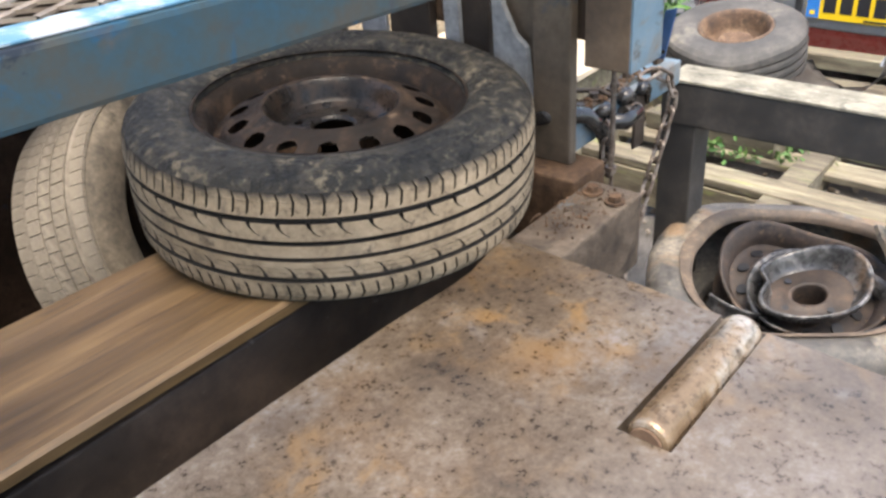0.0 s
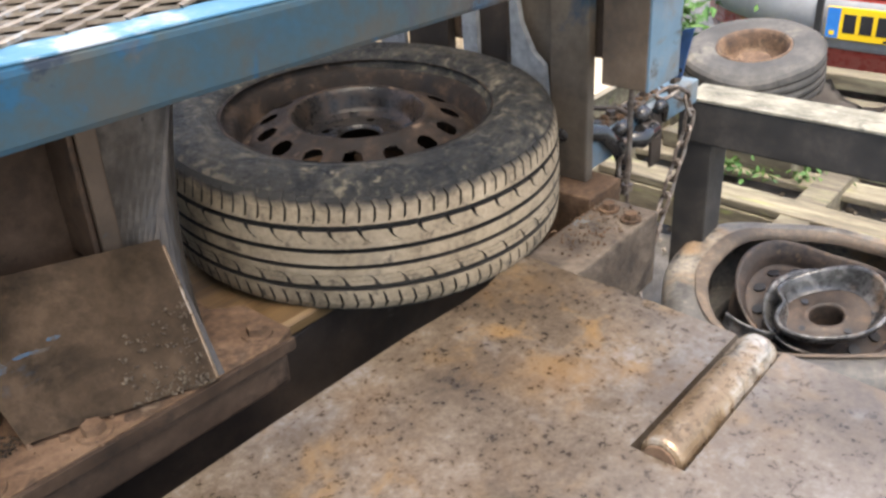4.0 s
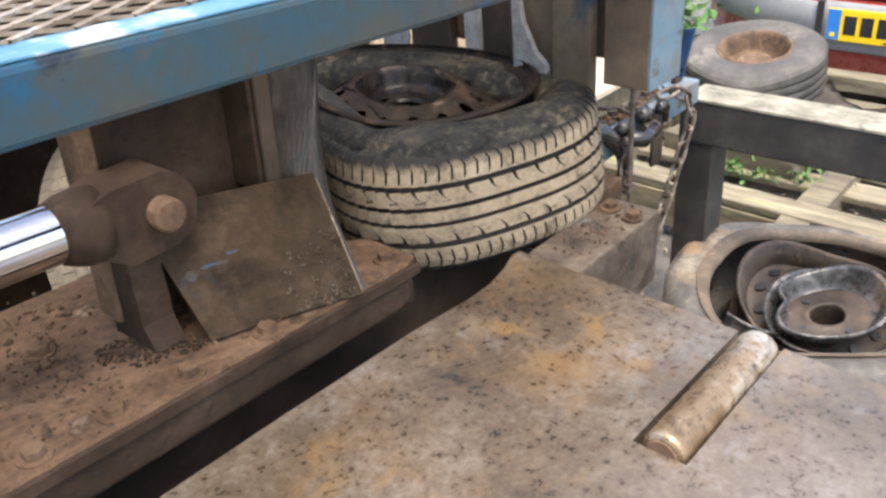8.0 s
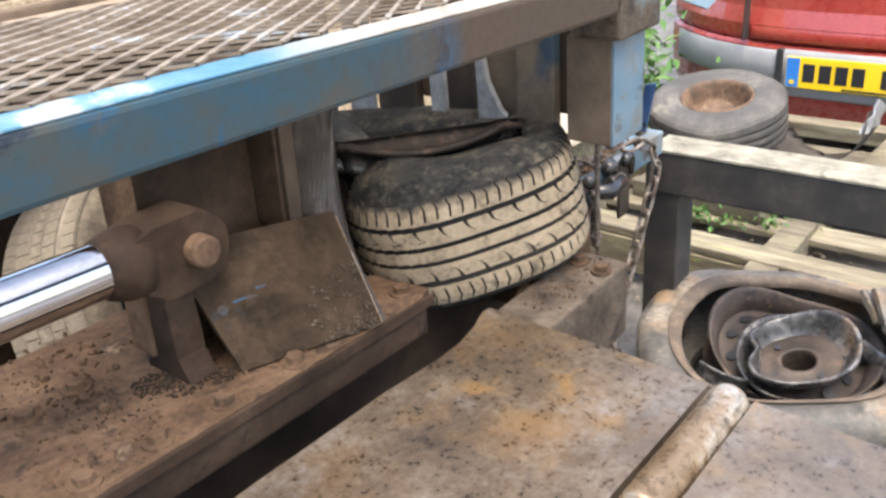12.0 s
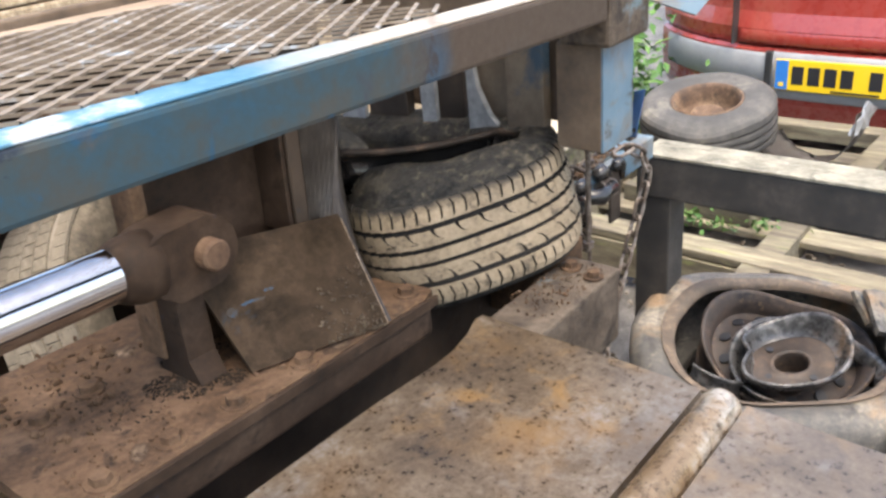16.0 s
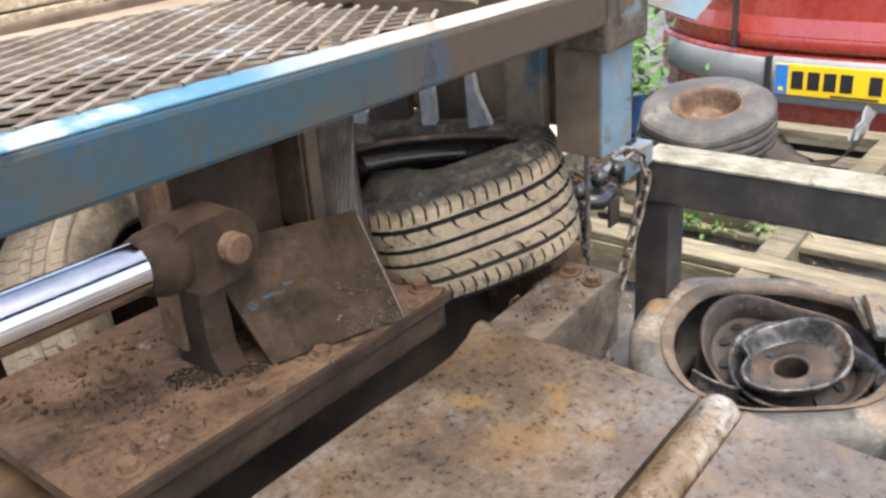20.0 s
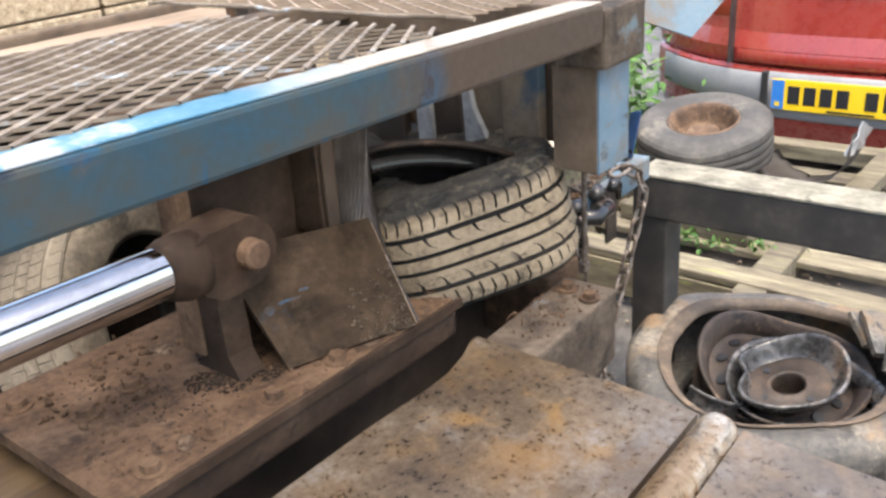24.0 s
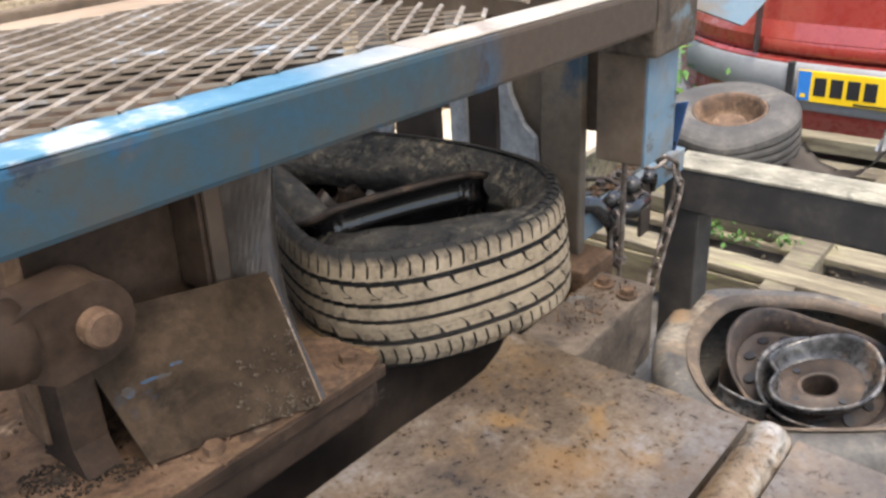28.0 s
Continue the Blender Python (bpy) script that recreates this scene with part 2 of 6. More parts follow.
M = {
    "wornbeam": worn_beam("grimy_blue_to_brown_paint"),
    "ribpaint": surface("brown_with_blue_flecks", [(0.02, 0.05, 0.09), (0.035, 0.026, 0.019), (0.062, 0.045, 0.033)], 14, 60, (0.5, 0.8), 0.0, 0.3, 0.002, (0.34, 0.42, 0.6), spec=0.2),
    "ground": surface("wet_dirt", [(0.03, 0.028, 0.026), (0.085, 0.078, 0.07), (0.19, 0.175, 0.16)], 9, 120, (0.3, 0.85), 0.0, 0.9, 0.02, pits=[((0.3, 0.28, 0.26), 60, 0.62, 0.72)]),
    # worn steel whose near side also fades paler for the sky's sheen
    "plate": fades(surface("worn_steel_plate_sheen", [(0.042, 0.031, 0.023), (0.095, 0.069, 0.046), (0.155, 0.118, 0.083), (0.25, 0.225, 0.205)], 5, 90, (0.22, 0.46), 0.45, 0.4, 0.0014, (0.37, 0.46, 0.54, 0.64), pits=[((0.31, 0.295, 0.292), 1.8, 0.56, 0.66), ((0.185, 0.100, 0.038), 6, 0.47, 0.65, 1.3), ((0.24, 0.140, 0.055), 18, 0.50, 0.65, 1.7), ((0.044, 0.032, 0.024), 5, 0.51, 0.61, 1.6), ((0.080, 0.060, 0.045), 14, 0.52, 0.74, 2.8), ((0.34, 0.315, 0.30), 26, 0.56, 0.74, 2.6)], blend=0.42), 0.16, 0.50, (0.27, 0.238, 0.218), (0, -1, 0), 0.24),
    "pin": surface("polished_rusty_bar", [(0.10, 0.06, 0.03), (0.22, 0.15, 0.09), (0.42, 0.38, 0.33)], 16, 80, (0.18, 0.45), 0.55, 0.25, 0.002, pits=[((0.06, 0.04, 0.025), 30, 0.55, 0.68)]),
    "rail": surface("worn_rail_steel", [(0.036, 0.023, 0.011), (0.108, 0.063, 0.026), (0.185, 0.118, 0.055)], 6, 50, (0.4, 0.7), 0.15, 0.2, 0.002, stretch=(0.22, 3, 3), pits=[((0.035, 0.023, 0.014), 7, 0.53, 0.72), ((0.026, 0.018, 0.012), 20, 0.6, 0.72)]),
    "dirtsteel": surface("dirt_caked_steel", [(0.030, 0.019, 0.012), (0.088, 0.053, 0.032), (0.160, 0.102, 0.064)], 9, 70, (0.7, 0.95), 0.0, 0.7, 0.005, (0.36, 0.5, 0.64), spec=0.15, pits=[((0.022, 0.016, 0.012), 13, 0.56, 0.68), ((0.022, 0.016, 0.013), 30, 0.58, 0.70), ((0.24, 0.17, 0.115), 13, 0.62, 0.74)], blend=0.42),
    # oily brown steel, darkened further for the shade inside the carriage
    "webdirt_shade": surface("oily_brown_steel_shade", [(0.013, 0.009, 0.007), (0.038, 0.024, 0.016), (0.075, 0.049, 0.033)], 7, 60, (0.6, 0.9), 0.0, 0.6, 0.003, spec=0.15, pits=[((0.016, 0.045, 0.09), 8, 0.64, 0.73), ((0.010, 0.008, 0.007), 14, 0.56, 0.7)]),
    "gussetdirt": surface("grimy_plate", [(0.015, 0.010, 0.006), (0.039, 0.026, 0.0165), (0.075, 0.051, 0.033)], 7, 70, (0.7, 0.95), 0.0, 0.6, 0.003, spec=0.08, pits=[((0.012, 0.009, 0.007), 8, 0.54, 0.67), ((0.02, 0.045, 0.07), 7, 0.62, 0.74), ((0.10, 0.07, 0.046), 40, 0.60, 0.74, 5.0)]),
    "bedgrime": surface("brown_grimy_steel", [(0.028, 0.022, 0.017), (0.066, 0.050, 0.037), (0.125, 0.10, 0.076)], 12, 80, (0.6, 0.95), 0.0, 0.9, 0.006, spec=0.2, pits=[((0.026, 0.021, 0.017), 20, 0.54, 0.68), ((0.10, 0.135, 0.15), 9, 0.63, 0.70)], blend=0.45),
    "anvilpaint": surface("brown_paint_over_blue", [(0.055, 0.042, 0.031), (0.105, 0.081, 0.058), (0.17, 0.136, 0.10)], 7, 70, (0.4, 0.7), 0.1, 0.3, 0.002, pits=[((0.028, 0.055, 0.085), 6, 0.54, 0.64), ((0.07, 0.055, 0.042), 18, 0.58, 0.7)]),
    "ribsteel": surface("rubbed_bare_steel", [(0.13, 0.135, 0.14), (0.28, 0.285, 0.29), (0.42, 0.42, 0.42)], 14, 70, (0.35, 0.6), 0.3, 0.3, 0.002, pits=[((0.10, 0.09, 0.08), 14, 0.6, 0.7)]),
    "rustbead": surface("rust_stained_rubber", [(0.040, 0.033, 0.028), (0.095, 0.070, 0.050), (0.22, 0.16, 0.11)], 12, 90, (0.6, 0.9), 0.0, 0.5, 0.003, pits=[((0.03, 0.028, 0.026), 12, 0.54, 0.68)]),
    "hubblack": surface("worn_black_hub", [(0.004, 0.004, 0.004), (0.009, 0.0075, 0.0065), (0.035, 0.023, 0.016)], 16, 60, (0.14, 0.5), 0.0, 0.5, 0.003, rest=True, spec=0.22),
    "darksteel": surface("dark_greasy_steel", [(0.016, 0.013, 0.011), (0.036, 0.027, 0.021), (0.075, 0.054, 0.04)], 8, 60, (0.4, 0.8), 0.1, 0.4, 0.003, spec=0.3, pits=[((0.11, 0.095, 0.085), 20, 0.64, 0.74)]),
    "rust": surface("rusty_iron", [(0.045, 0.028, 0.019), (0.115, 0.070, 0.045), (0.19, 0.125, 0.08)], 18, 90, (0.7, 0.95), 0.05, 0.5, 0.003, spec=0.2),
    "rustrim": surface("orange_rust", [(0.035, 0.022, 0.015), (0.105, 0.062, 0.037), (0.25, 0.165, 0.10)], 16, 90, (0.6, 0.9), 0.1, 0.5, 0.003, pits=[((0.03, 0.022, 0.017), 12, 0.57, 0.68)]),
    "blue": surface("chipped_blue_paint", [(0.05, 0.15, 0.33), (0.10, 0.20, 0.33), (0.22, 0.24, 0.25), (0.28, 0.23, 0.18)], 5.5, 70, (0.38, 0.7), 0.0, 0.3, 0.002, (0.34, 0.46, 0.54, 0.66)),
    "deepblue": surface("deep_blue_paint", [(0.010, 0.035, 0.09), (0.02, 0.06, 0.15), (0.05, 0.08, 0.13)], 30, 90, (0.4, 0.7), 0.0, 0.3, 0.002),
    "bluelight": surface("faded_blue_paint", [(0.055, 0.10, 0.14), (0.09, 0.15, 0.195), (0.17, 0.19, 0.20)], 9, 60, (0.4, 0.7), 0.0, 0.3, 0.002, pits=[((0.12, 0.095, 0.07), 11, 0.53, 0.68), ((0.04, 0.035, 0.03), 24, 0.58, 0.68)]),
    # the beam's top paints: rubbed, and paled for the sky above
    "bluetop": fades(surface("rubbed_sky_paled_blue", [(0.035, 0.12, 0.19), (0.06, 0.155, 0.225), (0.29, 0.32, 0.34)], 11, 50, (0.4, 0.65), 0.0, 0.2, 0.002, (0.42, 0.52, 0.59), pits=[((0.08, 0.06, 0.05), 20, 0.62, 0.70)]), 0.16, 0.36, (0.33, 0.29, 0.24)),
    "creamtop": surface("rubbed_sky_paled_primer", [(0.16, 0.13, 0.10), (0.30, 0.26, 0.21), (0.40, 0.36, 0.31)], 6, 60, (0.4, 0.65), 0.0, 0.2, 0.002, pits=[((0.16, 0.12, 0.085), 9, 0.58, 0.72)]),
    "brown": surface("brown_primer", [(0.045, 0.031, 0.020), (0.095, 0.066, 0.042), (0.15, 0.11, 0.075)], 9, 80, (0.5, 0.8), 0.0, 0.3, 0.002, pits=[((0.06, 0.045, 0.035), 14, 0.57, 0.7)]),
    "grate": surface("dusty_expanded_metal", [(0.11, 0.08, 0.054), (0.22, 0.175, 0.13), (0.33, 0.38, 0.42)], 14, 60, (0.45, 0.75), 0.1, 0.2, 0.002, (0.40, 0.56, 0.66)),
    "tread": dusty_tread("dusty_tread_rubber"),
    "leantyre": surface("pale_dusty_rubber", [(0.085, 0.075, 0.062), (0.18, 0.155, 0.122), (0.27, 0.235, 0.19)], 9, 80, (0.7, 0.95), 0.0, 0.5, 0.003, spec=0.2, pits=[((0.06, 0.05, 0.04), 16, 0.57, 0.70)]),
    "leanside": surface("dusty_dark_sidewall", [(0.040, 0.034, 0.028), (0.095, 0.080, 0.061), (0.17, 0.142, 0.105)], 10, 80, (0.65, 0.95), 0.0, 0.5, 0.003, spec=0.2, pits=[((0.03, 0.027, 0.023), 14, 0.54, 0.68)]),
    "groove": surface("black_rubber", [(0.010, 0.010, 0.009), (0.022, 0.020, 0.018), (0.05, 0.042, 0.034)], 14, 90, (0.7, 0.95), 0.0, 0.3, 0.002, spec=0.15),
    "sidewall": surface("muddy_sidewall_rubber", [(0.011, 0.011, 0.010), (0.024, 0.022, 0.019), (0.060, 0.053, 0.041)], 26, 140, (0.38, 0.92), 0.0, 1.0, 0.014, (0.40, 0.52, 0.66), spec=0.3, pits=[((0.080, 0.070, 0.050), 70, 0.53, 0.64), ((0.15, 0.125, 0.085), 44, 0.52, 0.62, 8.0), ((0.008, 0.008, 0.008), 30, 0.52, 0.60)], blend=0.5, rest=True),
    "rim": surface("rust_brown_rim", [(0.007, 0.006, 0.005), (0.015, 0.0105, 0.008), (0.055, 0.036, 0.024)], 16, 80, (0.55, 0.9), 0.0, 0.6, 0.004, rest=True, spec=0.15, pits=[((0.008, 0.007, 0.007), 18, 0.53, 0.66), ((0.13, 0.087, 0.057), 34, 0.60, 0.72)]),
    "rimblack": surface("glossy_black_enamel", [(0.004, 0.004, 0.004), (0.007, 0.0065, 0.0065), (0.02, 0.017, 0.015)], 14, 40, (0.06, 0.24), 0.0, 0.25, 0.003, spec=0.4, rest=True, pits=[((0.05, 0.042, 0.036), 16, 0.6, 0.72)]),
    "enamel": surface("glossy_black_paint", [(0.008, 0.008, 0.008), (0.014, 0.013, 0.013), (0.035, 0.03, 0.027)], 14, 60, (0.10, 0.34), 0.0, 0.3, 0.002, spec=0.45, coat=0.1),
    "rustpan": surface("rust_brown_pressing", [(0.014, 0.011, 0.009), (0.045, 0.032, 0.025), (0.11, 0.075, 0.053)], 16, 80, (0.45, 0.8), 0.15, 0.5, 0.004, pits=[((0.012, 0.011, 0.010), 22, 0.56, 0.68), ((0.24, 0.15, 0.08), 24, 0.62, 0.72)]),
    "oldtyre": surface("weathered_rubber", [(0.030, 0.030, 0.031), (0.10, 0.091, 0.079), (0.31, 0.27, 0.21)], 5, 90, (0.32, 0.75), 0.0, 1.0, 0.008, (0.40, 0.51, 0.62), pits=[((0.24, 0.155, 0.085), 5, 0.55, 0.68), ((0.028, 0.026, 0.024), 12, 0.54, 0.66), ((0.05, 0.045, 0.04), 40, 0.56, 0.68, 5.0)]),
    "fartyre": surface("grey_weathered_rubber", [(0.030, 0.029, 0.028), (0.062, 0.059, 0.055), (0.115, 0.105, 0.092)], 9, 60, (0.6, 0.9), 0.0, 0.4, 0.003, pits=[((0.20, 0.18, 0.14), 9, 0.6, 0.74), ((0.04, 0.038, 0.036), 26, 0.58, 0.7)]),
    "crushed": surface("scuffed_enamel_steel", [(0.022, 0.022, 0.023), (0.07, 0.069, 0.069), (0.26, 0.25, 0.245)], 16, 60, (0.14, 0.45), 0.35, 0.4, 0.003, pits=[((0.16, 0.11, 0.075), 14, 0.55, 0.7), ((0.02, 0.02, 0.021), 24, 0.57, 0.68)]),
    "chrome": surface("chromed_rod", [(0.42, 0.43, 0.45), (0.52, 0.52, 0.54), (0.62, 0.62, 0.62)], 6, 40, (0.05, 0.14), 1.0, 0.0),
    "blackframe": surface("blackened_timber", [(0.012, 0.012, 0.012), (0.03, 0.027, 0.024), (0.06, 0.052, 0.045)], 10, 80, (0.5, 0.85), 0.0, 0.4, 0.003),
    "mosstop_sun": surface("sunlit_weathered_mossy_wood", [(0.08, 0.072, 0.055), (0.19, 0.175, 0.135), (0.32, 0.30, 0.23)], 12, 90, (0.7, 0.95), 0.0, 0.6, 0.004, pits=[((0.04, 0.036, 0.028), 14, 0.57, 0.7), ((0.33, 0.31, 0.26), 20, 0.60, 0.70)], stretch=(1.5, 1.0, 3)),
    "wood": surface("grey_pallet_wood", [(0.050, 0.041, 0.029), (0.14, 0.118, 0.08), (0.25, 0.23, 0.15)], 8, 80, (0.65, 0.95), 0.0, 0.6, 0.004, stretch=(4, 0.5, 4), vary=0.25, pits=[((0.05, 0.042, 0.032), 7, 0.56, 0.7), ((0.24, 0.28, 0.08), 6, 0.60, 0.74)]),
    "chain": surface("rusty_chain_steel", [(0.04, 0.03, 0.025), (0.13, 0.10, 0.08), (0.28, 0.25, 0.22)], 30, 120, (0.35, 0.65), 0.6, 0.3, 0.001),
    "red": surface("red_car_paint", [(0.27, 0.030, 0.022), (0.32, 0.042, 0.030), (0.36, 0.065, 0.05)], 3, 30, (0.2, 0.38), 0.0, 0.0, coat=0.8),
    "greyplastic": surface("grey_bumper_plastic", [(0.20, 0.205, 0.21), (0.26, 0.265, 0.27), (0.31, 0.31, 0.31)], 5, 60, (0.35, 0.5), 0.0, 0.1, 0.001),
    "blackplastic": surface("black_trim", [(0.015, 0.015, 0.015), (0.03, 0.03, 0.03), (0.05, 0.05, 0.05)], 8, 60, (0.35, 0.6)),
    "yellow": surface("yellow_plate", [(0.80, 0.50, 0.015), (0.86, 0.56, 0.02), (0.88, 0.6, 0.04)], 6, 50, (0.3, 0.45), 0.0, 0.0),
    "plateblue": surface("plate_blue_band", [(0.02, 0.16, 0.50), (0.03, 0.2, 0.56), (0.05, 0.24, 0.6)], 6, 50, (0.3, 0.5), 0.0, 0.0),
    "ink": surface("plate_black", [(0.015, 0.015, 0.018), (0.022, 0.022, 0.024), (0.03, 0.03, 0.03)], 6, 50, (0.3, 0.5), 0.0, 0.0),
    "glass": surface("dark_glass", [(0.012, 0.014, 0.016), (0.02, 0.022, 0.025), (0.03, 0.03, 0.03)], 4, 30, (0.05, 0.12), 0.0, 0.0, spec=0.8),
    "lamp": surface("red_lamp_lens", [(0.35, 0.02, 0.015), (0.42, 0.03, 0.02), (0.5, 0.05, 0.04)], 6, 40, (0.1, 0.2), 0.0, 0.0, coat=0.5),
    "shard": surface("torn_plastic", [(0.045, 0.040, 0.035), (0.085, 0.075, 0.065), (0.15, 0.135, 0.118)], 8, 60, (0.4, 0.7), 0.0, 0.3, 0.003),
    "torn": surface("torn_bright_edge", [(0.20, 0.20, 0.20), (0.36, 0.36, 0.36), (0.5, 0.5, 0.5)], 20, 90, (0.3, 0.5), 0.3, 0.3, 0.002),
    "leaf": surface("green_leaf", [(0.03, 0.09, 0.02), (0.07, 0.17, 0.035), (0.16, 0.24, 0.05)], 9, 60, (0.5, 0.75), 0.0, 0.2, 0.001, vary=0.3),
    "leafyellow": surface("yellow_leaf", [(0.20, 0.20, 0.04), (0.28, 0.28, 0.06), (0.30, 0.33, 0.10)], 9, 60, (0.5, 0.75), 0.0, 0.2, 0.001),
    "block": surface("aggregate_concrete", [(0.16, 0.12, 0.075), (0.36, 0.28, 0.18), (0.52, 0.43, 0.30)], 60, 160, (0.7, 0.95), 0.0, 1.0, 0.008, (0.36, 0.5, 0.62)),
    "ledge": surface("dust_covered_steel", [(0.15, 0.105, 0.068), (0.25, 0.185, 0.13), (0.33, 0.26, 0.19)], 5, 60, (0.6, 0.9), 0.0, 0.3, 0.002, stretch=(0.5, 2, 2)),
    "dust": surface("grey_crumbs", [(0.04, 0.035, 0.03), (0.16, 0.13, 0.10), (0.4, 0.36, 0.3)], 30, 90, (0.6, 0.95), 0.0, 0.4, 0.002),
    # pale enough to read as daylight through the anvil's gaps
    "daylit": surface("pale_daylit_board", [(0.32, 0.265, 0.19), (0.43, 0.37, 0.28), (0.5, 0.44, 0.35)], 6, 60, (0.6, 0.85), 0.0, 0.2, 0.002, stretch=(0.5, 3, 3)),
    "tancrumb": surface("tan_crumbs", [(0.024, 0.018, 0.013), (0.065, 0.049, 0.034), (0.135, 0.108, 0.078)], 60, 120, (0.7, 0.95), 0.0, 0.4, 0.002, spec=0.2),
    "bluesmear": surface("smeared_blue_paint", [(0.018, 0.075, 0.16), (0.026, 0.055, 0.09), (0.045, 0.036, 0.028)], 40, 120, (0.5, 0.8), 0.0, 0.3, 0.002, (0.40, 0.50, 0.58), spec=0.2),
    "slick": surface("oil_dark_polished_steel", [(0.013, 0.0105, 0.009), (0.034, 0.028, 0.023), (0.092, 0.078, 0.066)], 8, 60, (0.25, 0.6), 0.2, 0.5, 0.003, spec=0.35, pits=[((0.02, 0.04, 0.06), 9, 0.62, 0.72), ((0.012, 0.010, 0.008), 16, 0.54, 0.68)]),
    "crumb": surface("black_rubber_crumbs", [(0.012, 0.009, 0.007), (0.026, 0.020, 0.015), (0.055, 0.041, 0.030)], 30, 90, (0.7, 0.95), 0.0, 0.4, 0.002, spec=0.1),
}


# ---- mesh helpers ----
def part(name, bm, material, parent=None, label="", smooth=False, mats=None):
    """Link a bmesh as one mesh object under a thing or a part."""
    me = bpy.data.meshes.new(name)
    bmesh.ops.recalc_face_normals(bm, faces=bm.faces[:])
    bm.to_mesh(me)
    bm.free()
    for mm in (mats or [material]):
        me.materials.append(M[mm])
    if smooth:
        for p in me.polygons:
            p.use_smooth = True
    ob = new(name, me)
    if parent is not None:
        ob.parent = parent
    if label:
        tagged(ob, label)
    return ob


def thing(name, m=None, label="", category="", group="", kind=""):
    """An empty at a thing's base, to carry its parts."""
    ob = new(name)
    ob.empty_display_size = 0.05
    if m is not None:
        ob.matrix_basis = m
    return tagged(ob, label, category, group, kind)


def box(bm, x0, x1, y0, y1, z0, z1, bevel=0.0, m=None, seg=2):
    """Add a box with rounded edges to bm."""
    vs = bmesh.ops.create_cube(bm, size=1.0)["verts"]
    bmesh.ops.transform(bm, verts=vs, matrix=Matrix.Translation(((x0 + x1) / 2, (y0 + y1) / 2, (z0 + z1) / 2)) @ Matrix.Diagonal((x1 - x0, y1 - y0, z1 - z0, 1)))
    if bevel:
        es = list({e for v in vs for e in v.link_edges})
        r = bmesh.ops.bevel(bm, geom=es, offset=bevel, segments=seg, affect="EDGES", profile=0.6)
        vs = list({v for f in r["faces"] for v in f.verts} | {v for v in vs if v.is_valid})
    if m is not None:
        bmesh.ops.transform(bm, verts=vs, matrix=m)
    return vs


def boxed(*a, **k):
    bm = bmesh.new()
    box(bm, *a, **k)
    return bm


def beam(a, b, w, h, bevel=0.004, over=(0.0, 0.0)):
    """A bar from a to b: w across, h high; a and b lie on the middle of its top."""
    a, b = Vector(a), Vector(b)
    d = b - a
    m = Matrix.Translation(a) @ d.to_track_quat("X", "Z").to_matrix().to_4x4()
    bm = bmesh.new()
    box(bm, -over[0], d.length + over[1], -w / 2, w / 2, -h, 0, bevel, m)
    return bm


def tube(bm, pts, r, n=10, closed=False, caps=True):
    """A round bar along pts; r is one radius or one for each point."""
    pts = [Vector(p) for p in pts]
    rs = r if isinstance(r, (list, tuple)) else [r] * len(pts)
    rings = []
    k = len(pts)
    up = Vector((0.13, 0.21, 0.97)).normalized()
    for i, p in enumerate(pts):
        d = (pts[(i + 1) % k] - pts[i - 1]) if closed else (pts[min(i + 1, k - 1)] - pts[max(i - 1, 0)])
        d.normalize()
        u = d.cross(up)
        if u.length < 0.1:
            u = d.cross(Vector((1, 0, 0)))
        u.normalize()
        v = u.cross(d)
        rings.append([bm.verts.new(p + rs[i] * (math.cos(2 * math.pi * j / n) * u + math.sin(2 * math.pi * j / n) * v)) for j in range(n)])
    for i in range(k if closed else k - 1):
        a, b = rings[i], rings[(i + 1) % k]
        for j in range(n):
            bm.faces.new((a[j], a[(j + 1) % n], b[(j + 1) % n], b[j]))
    if caps and not closed:
        bm.faces.new(rings[0][::-1])
        bm.faces.new(rings[-1])
    return bm


def lathe(bm, profile, n=48, a0=0.0, a1=2 * math.pi, wobble=None, mat=None):
    """Turn (radius, height) rows about z. wobble(angle, r, z) gives the place."""
    full = abs(a1 - a0 - 2 * math.pi) < 1e-6
    cols = []
    for i in range(n if full else n + 1):
        a = a0 + (a1 - a0) * i / n
        cols.append([bm.verts.new(wobble(a, r, z) if wobble else (r * math.cos(a), r * math.sin(a), z)) for r, z in profile])
    for i in range(n):
        a, b = cols[i], cols[(i + 1) % len(cols)]
        for j in range(len(profile) - 1):
            f = bm.faces.new((a[j], b[j], b[j + 1], a[j + 1]))
            if mat:
                f.material_index = mat(j)
    return bm


def slab(bm, pts, thick, n=6):
    """A bent plate through four corners (bilinear), of a given thickness."""
    p = [Vector(q) for q in pts]
    grid = [[p[0].lerp(p[1], i / n).lerp(p[3].lerp(p[2], i / n), j / n) for i in range(n + 1)] for j in range(n + 1)]
    nor = (p[1] - p[0]).cross(p[3] - p[0]).normalized() * thick
    lay = [[[bm.verts.new(v + o) for v in row] for row in grid] for o in (Vector(), nor)]
    for k in (0, 1):
        for j in range(n):
            for i in range(n):
                q = lay[k]
                bm.faces.new((q[j][i], q[j][i + 1], q[j + 1][i + 1], q[j + 1][i]))
    rim = [(0, i) for i in range(n)] + [(j, n) for j in range(n)] + [(n, i) for i in range(n, 0, -1)] + [(j, 0) for j in range(n, 0, -1)]
    for q, r in zip(rim, rim[1:] + rim[:1]):
        bm.faces.new((lay[0][q[0]][q[1]], lay[0][r[0]][r[1]], lay[1][r[0]][r[1]], lay[1][q[0]][q[1]]))
    return bm


